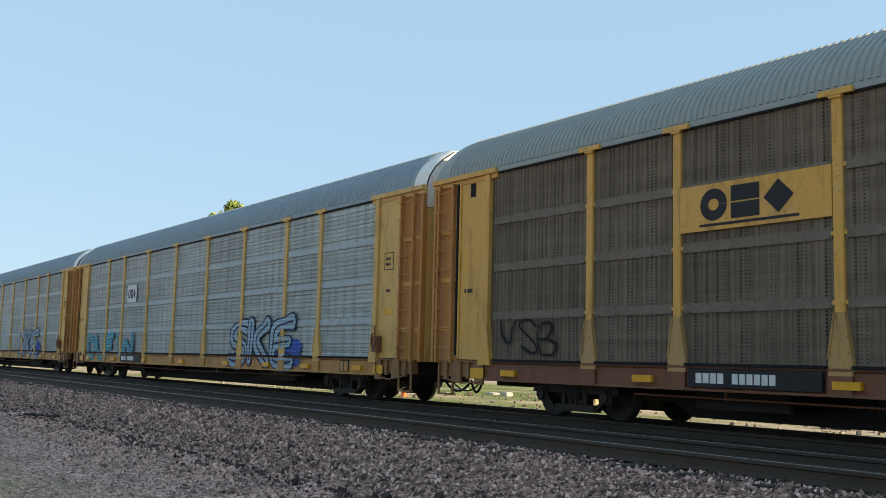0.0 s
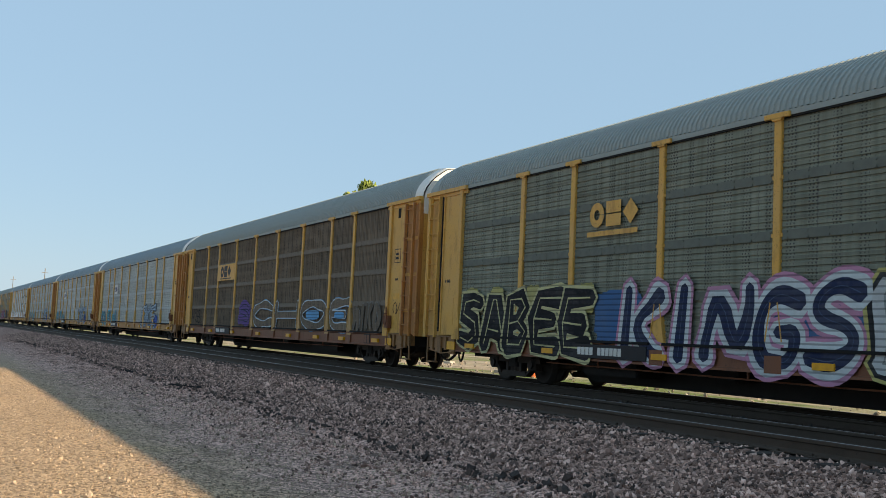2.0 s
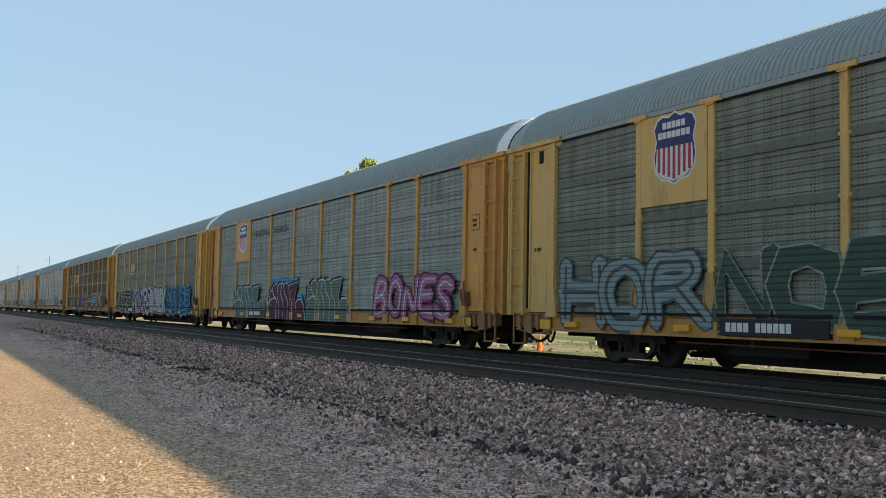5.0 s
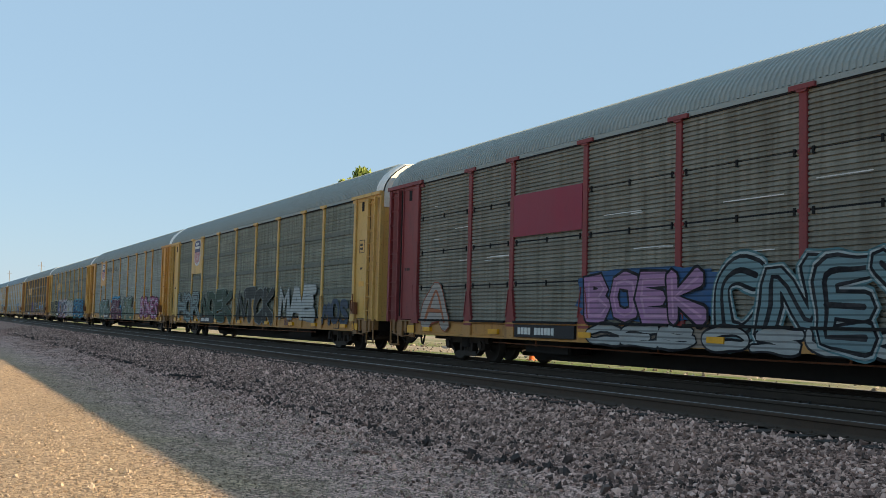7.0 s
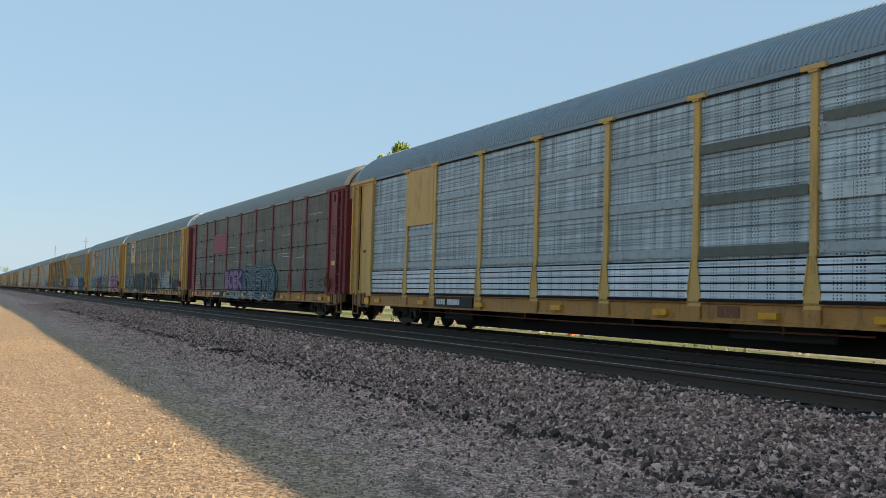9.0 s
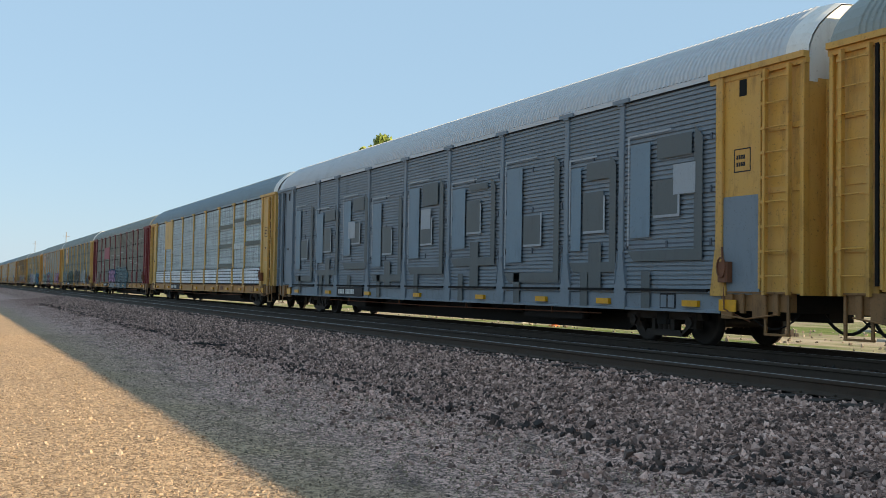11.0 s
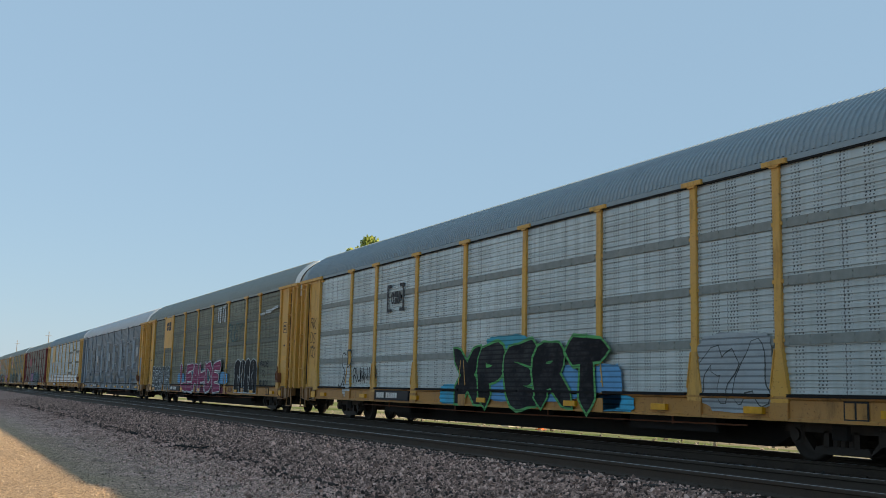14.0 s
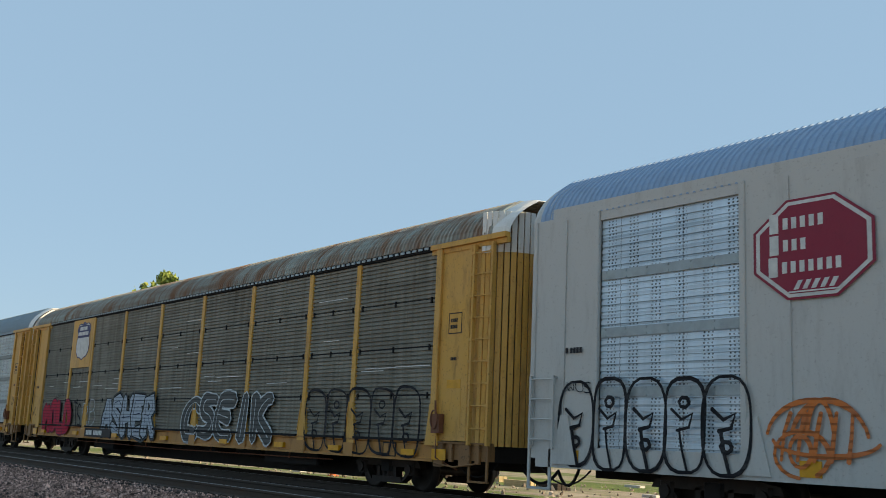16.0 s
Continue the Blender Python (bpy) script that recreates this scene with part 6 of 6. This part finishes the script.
    bubbles(car, -13.0, -9.35, 0.70, 2.05, 5, P_BLACK, y, 0.027, 41, "black outlined bubble letters")
    word_on(car, "WOS", -12.85, -12.3, 1.85, 2.05, ((0.01, P_BLACK),), seed=42, wob=0.05, plane=y)
    scrawl = Solid()
    for q_, (rx, rz, a0, a1) in enumerate(((0.72, 0.5, 0.1, 3.0), (0.55, 0.62, 0.5, 2.8), (0.4, 0.3, -1.0, 4.6), (0.2, 0.55, 0.3, 2.9), (0.75, 0.2, 3.2, 6.1), (0.16, 0.2, 0.0, 6.2))):
        cx, cz = -8.35 + 0.22 * math.sin(q_ * 2.2), 1.12 + 0.1 * math.cos(q_ * 1.7)
        ribbon(scrawl, [(cx + rx * math.cos(a0 + (a1 - a0) * q / 16), cz + rz * math.sin(a0 + (a1 - a0) * q / 16)) for q in range(17)], 0.03, y - 0.002 * q_, 1.0)
    for q_ in range(5):
        ribbon(scrawl, [(-8.85 + 0.24 * q_, 0.95), (-8.8 + 0.24 * q_, 1.3), (-8.7 + 0.22 * q_, 1.55)], 0.028, y - 0.014 - 0.001 * q_, 1.0)
    linked("scrawl", scrawl.mesh("scrawl", P_ORANGE), car, "orange sprayed scrawl of loops")
    bars(car, -12.9, 2.5, 0.09, (0.6, -0.4, 0.6, 0.6, 0.6, 0.6), INK, y)
    axles = [a for x in (-10.3, 10.3) for a in rail_truck(car, x)]
    train.append((car, k))
    AXLES.extend(axles)


grey_wagon(11)

# the leading wagons, far down the line
for k, src in zip(range(-1, -17, -1), (car_a, car_a, car_g, car_i, car_a, car_e, car_g, car_a, car_e, car_g, car_a, car_i, car_g, car_a, car_e, car_a)):
    train.append((copy_thing(src, pose(start_x(k), TRACK_Y, 0)), k))


for j, (car, x, z) in enumerate(((car_c, 12.67, 1.9), (car_c, 12.52, 1.3), (car_d, -12.97, 1.7), (car_i, -12.87, 1.6), (car_j, 12.57, 1.9), (car_k, -12.97, 1.5), (car_b, 12.57, 1.7))):
    curl(car, x, z, 0.34, j + 3)

# ---- beyond the train ----
LEAF = stone_material("leaf green", (0.08, 0.13, 0.025), (0.21, 0.28, 0.05), (0.38, 0.43, 0.10))
BARK = painted("grey brown bark", (0.12, 0.09, 0.065), amount=0.5, rough=0.9)


def tree(x, y, height, spread, seed, leaves=7000, label="leafy green tree standing behind the railway"):
    rnd = random.Random(seed)
    root = new("tree")
    root.matrix_basis = pose(x, y, -0.6)
    tagged(root, label, "tree")
    s = Solid()
    def limb(p, q, r0, r1):
        pts = [tuple([p[i] + (q[i] - p[i]) * u + (0.0 if u in (0, 1) else rnd.uniform(-0.12, 0.12)) for i in range(3)]) for u in (0, 0.35, 0.7, 1)]
        for i in range(3):
            r = r0 + (r1 - r0) * i / 3
            s.tube([pts[i], pts[i + 1]], r, 7)
    limb((0, 0, 0), (0.2, 0.1, height * 0.45), 0.28, 0.19)
    limb((0.2, 0.1, height * 0.45), (0, 0, height * 0.85), 0.19, 0.05)
    tips = []
    for i in range(11):
        a = i * 2.4 + rnd.random()
        z0 = height * rnd.uniform(0.35, 0.7)
        q = (spread * rnd.uniform(0.5, 0.95) * math.cos(a), spread * rnd.uniform(0.5, 0.95) * math.sin(a), min(height * 0.95, z0 + height * rnd.uniform(0.12, 0.32)))
        limb((0.1, 0.05, z0), q, 0.09, 0.025)
        tips.append(q)
    tips += [(0, 0, height * 0.92), (0.4, -0.2, height * 0.84), (-0.5, 0.3, height * 0.78)]
    linked("trunk", s.mesh("trunk", BARK), root)
    vs, fs = [], []
    for i in range(leaves):
        t = rnd.choice(tips)
        d = Vector((rnd.gauss(0, 1), rnd.gauss(0, 1), rnd.gauss(0, 0.8))) * spread * 0.17
        c = Vector(t) + d
        e = Euler((rnd.random() * 6, rnd.random() * 6, rnd.random() * 6)).to_matrix()
        w = rnd.uniform(0.12, 0.24)
        n = len(vs)
        for px, py, pz in ((-1, 0, 0), (0, -0.55, 0.12), (1.1, 0, 0), (0, 0.55, 0.12)):
            vs.append(tuple(c + e @ Vector((px * w, py * w, pz * w))))
        fs.append((n, n + 1, n + 2, n + 3))
    linked("crown", mesh_of("crown", vs, fs, LEAF), root)


tree(-69.5, 28.8, 13.0, 1.25, 5)
tree(-73.5, 28.6, 12.8, 1.0, 6, 500, "thin sparse tree standing behind the railway")
for i, (x, y, h) in enumerate(((-640, 30, 11), (-690, 22, 13), (-720, 44, 12), (-760, 10, 10))):
    tree(x, y, h, 5, 20 + i, 700, "distant green tree on the horizon")
POLE_GREY = plain("weathered pole timber", (0.22, 0.2, 0.18), 0.9)
for x, y, h in ((-307, 30, 15.6), (-246, 30, 11.6), (-420, 30, 17)):
    p = new("utility_pole")
    p.matrix_basis = pose(x, y, -0.6)
    tagged(p, "thin grey utility pole far behind the train", "utility pole", "utility poles along the line")
    linked("pole", shared(("pole", h), lambda: Solid().tube([(0, 0, 0), (0, 0, h * 0.5), (0, 0, h)], 0.10, 8).mesh("pole", POLE_GREY)), p)
    linked("cross_arm", shared(("arm", h), lambda: Solid().box(-0.05, 0.05, -0.9, 0.9, h - 1.2, h - 1.1).mesh("cross_arm", POLE_GREY)), p)

CONCRETE = plain("pale concrete", (0.55, 0.53, 0.48), 0.9)
LUMBER = plain("pale lumber", (0.50, 0.40, 0.22), 0.8)
CONE = plain("orange cone plastic", (0.75, 0.16, 0.03), 0.5)
rnd_y = random.Random(9)
siding = new("stacked_rails")
siding.matrix_basis = pose(-18, 19.6, -0.6)
tagged(siding, "long rusty spare rails lying on the dirt", "rails")
for i in range(3):
    linked("spare_rail", shared(("spare", i), lambda: Solid().box(-26, 26, i * 0.32, i * 0.32 + 0.10, 0, 0.16).mesh("spare_rail", RAIL_SIDE)), siding)
for i in range(26):
    x = -55 + i * 2.0 + rnd_y.uniform(-0.8, 0.8)
    y = rnd_y.uniform(24, 36)
    kind = rnd_y.random()
    if kind < 0.5:
        b = new("concrete_block", Solid().box(-rnd_y.uniform(0.2, 0.5), rnd_y.uniform(0.2, 0.5), -0.2, 0.2, 0, rnd_y.uniform(0.08, 0.2), 0.03).mesh("concrete_block", CONCRETE))
        tagged(b, "pale concrete block lying on the dirt lot", "block", "clutter on the lot")
    else:
        w = rnd_y.uniform(0.35, 0.8)
        b = new("lumber_stack")
        for j in range(2):
            for q in range(3 - j % 2):
                linked("board", Solid().box(-w, w, q * 0.24, q * 0.24 + 0.2, j * 0.13, j * 0.13 + 0.122).mesh("board", LUMBER if kind < 0.85 else TIE), b)
        tagged(b, "stack of sawn timber lying on the dirt lot", "lumber", "clutter on the lot")
    b.matrix_basis = pose(x, y, -0.6, 0, 0, rnd_y.uniform(-12, 12))
for x, y in ((-38.5, 24.0),):
    c = new("traffic_cone")
    c.matrix_basis = pose(x, y, -0.6)
    tagged(c, "orange traffic cone standing on the dirt lot", "traffic cone", "cones on the lot")
    linked("cone", shared("conebody", lambda: Solid().tube([(0, 0, 0.03 + 0.0), (0, 0, 0.04)], 0.16, 12).sheet([[(r * math.cos(a), r * math.sin(a), z) for a in [2 * math.pi * j / 14 for j in range(15)]] for r, z in ((0.14, 0.04), (0.1, 0.3), (0.06, 0.5), (0.03, 0.7))]).mesh("cone", CONE)), c)
    linked("cone_base", shared("conebase", lambda: Solid().box(-0.19, 0.19, -0.19, 0.19, 0, 0.03, 0.03).mesh("cone_base", CONE)), c)

# dead branch and clods on the verge
def branch(x, y, length, turn, seed):
    rnd = random.Random(seed)
    s = Solid()
    pts = [(-length / 2 + length * i / 6, rnd.uniform(-0.05, 0.05), 0.03 + rnd.uniform(0, 0.05)) for i in range(7)]
    s.tube(pts, 0.02, 6)
    for i in (2, 4, 5):
        s.tube([pts[i], (pts[i][0] + 0.18, pts[i][1] + rnd.uniform(-0.2, 0.2), 0.09)], 0.011, 5)
    b = new("dead_branch", s.mesh("dead_branch", BLACK))
    b.matrix_basis = pose(x, y, ground_z(x, y), 0, 0, turn)
    tagged(b, "dark dead branch lying on the verge", "branch")


branch(-24.8, 5.75, 1.1, 25, 3)
branch(-20.9, 5.9, 0.7, -15, 4)
branch(-31.5, 5.6, 0.6, 10, 5)


def motions():
    """The train runs down the line at an almost even speed; the wheels turn with it."""
    def run(t):
        return TRAIN_SPEED * t + TRAIN_ACC * t * t / 2
    for car, k in train:
        walk(car, [(t, pose(start_x(k) - run(t), TRACK_Y, 0)) for t in range(17)])
    for w, dx in AXLES:
        walk(w, [(i / 30, pose(dx, 0, WHEEL_R, 0, -math.degrees(run(i / 30) / WHEEL_R) % 360, 0)) for i in range(481)])


motions()
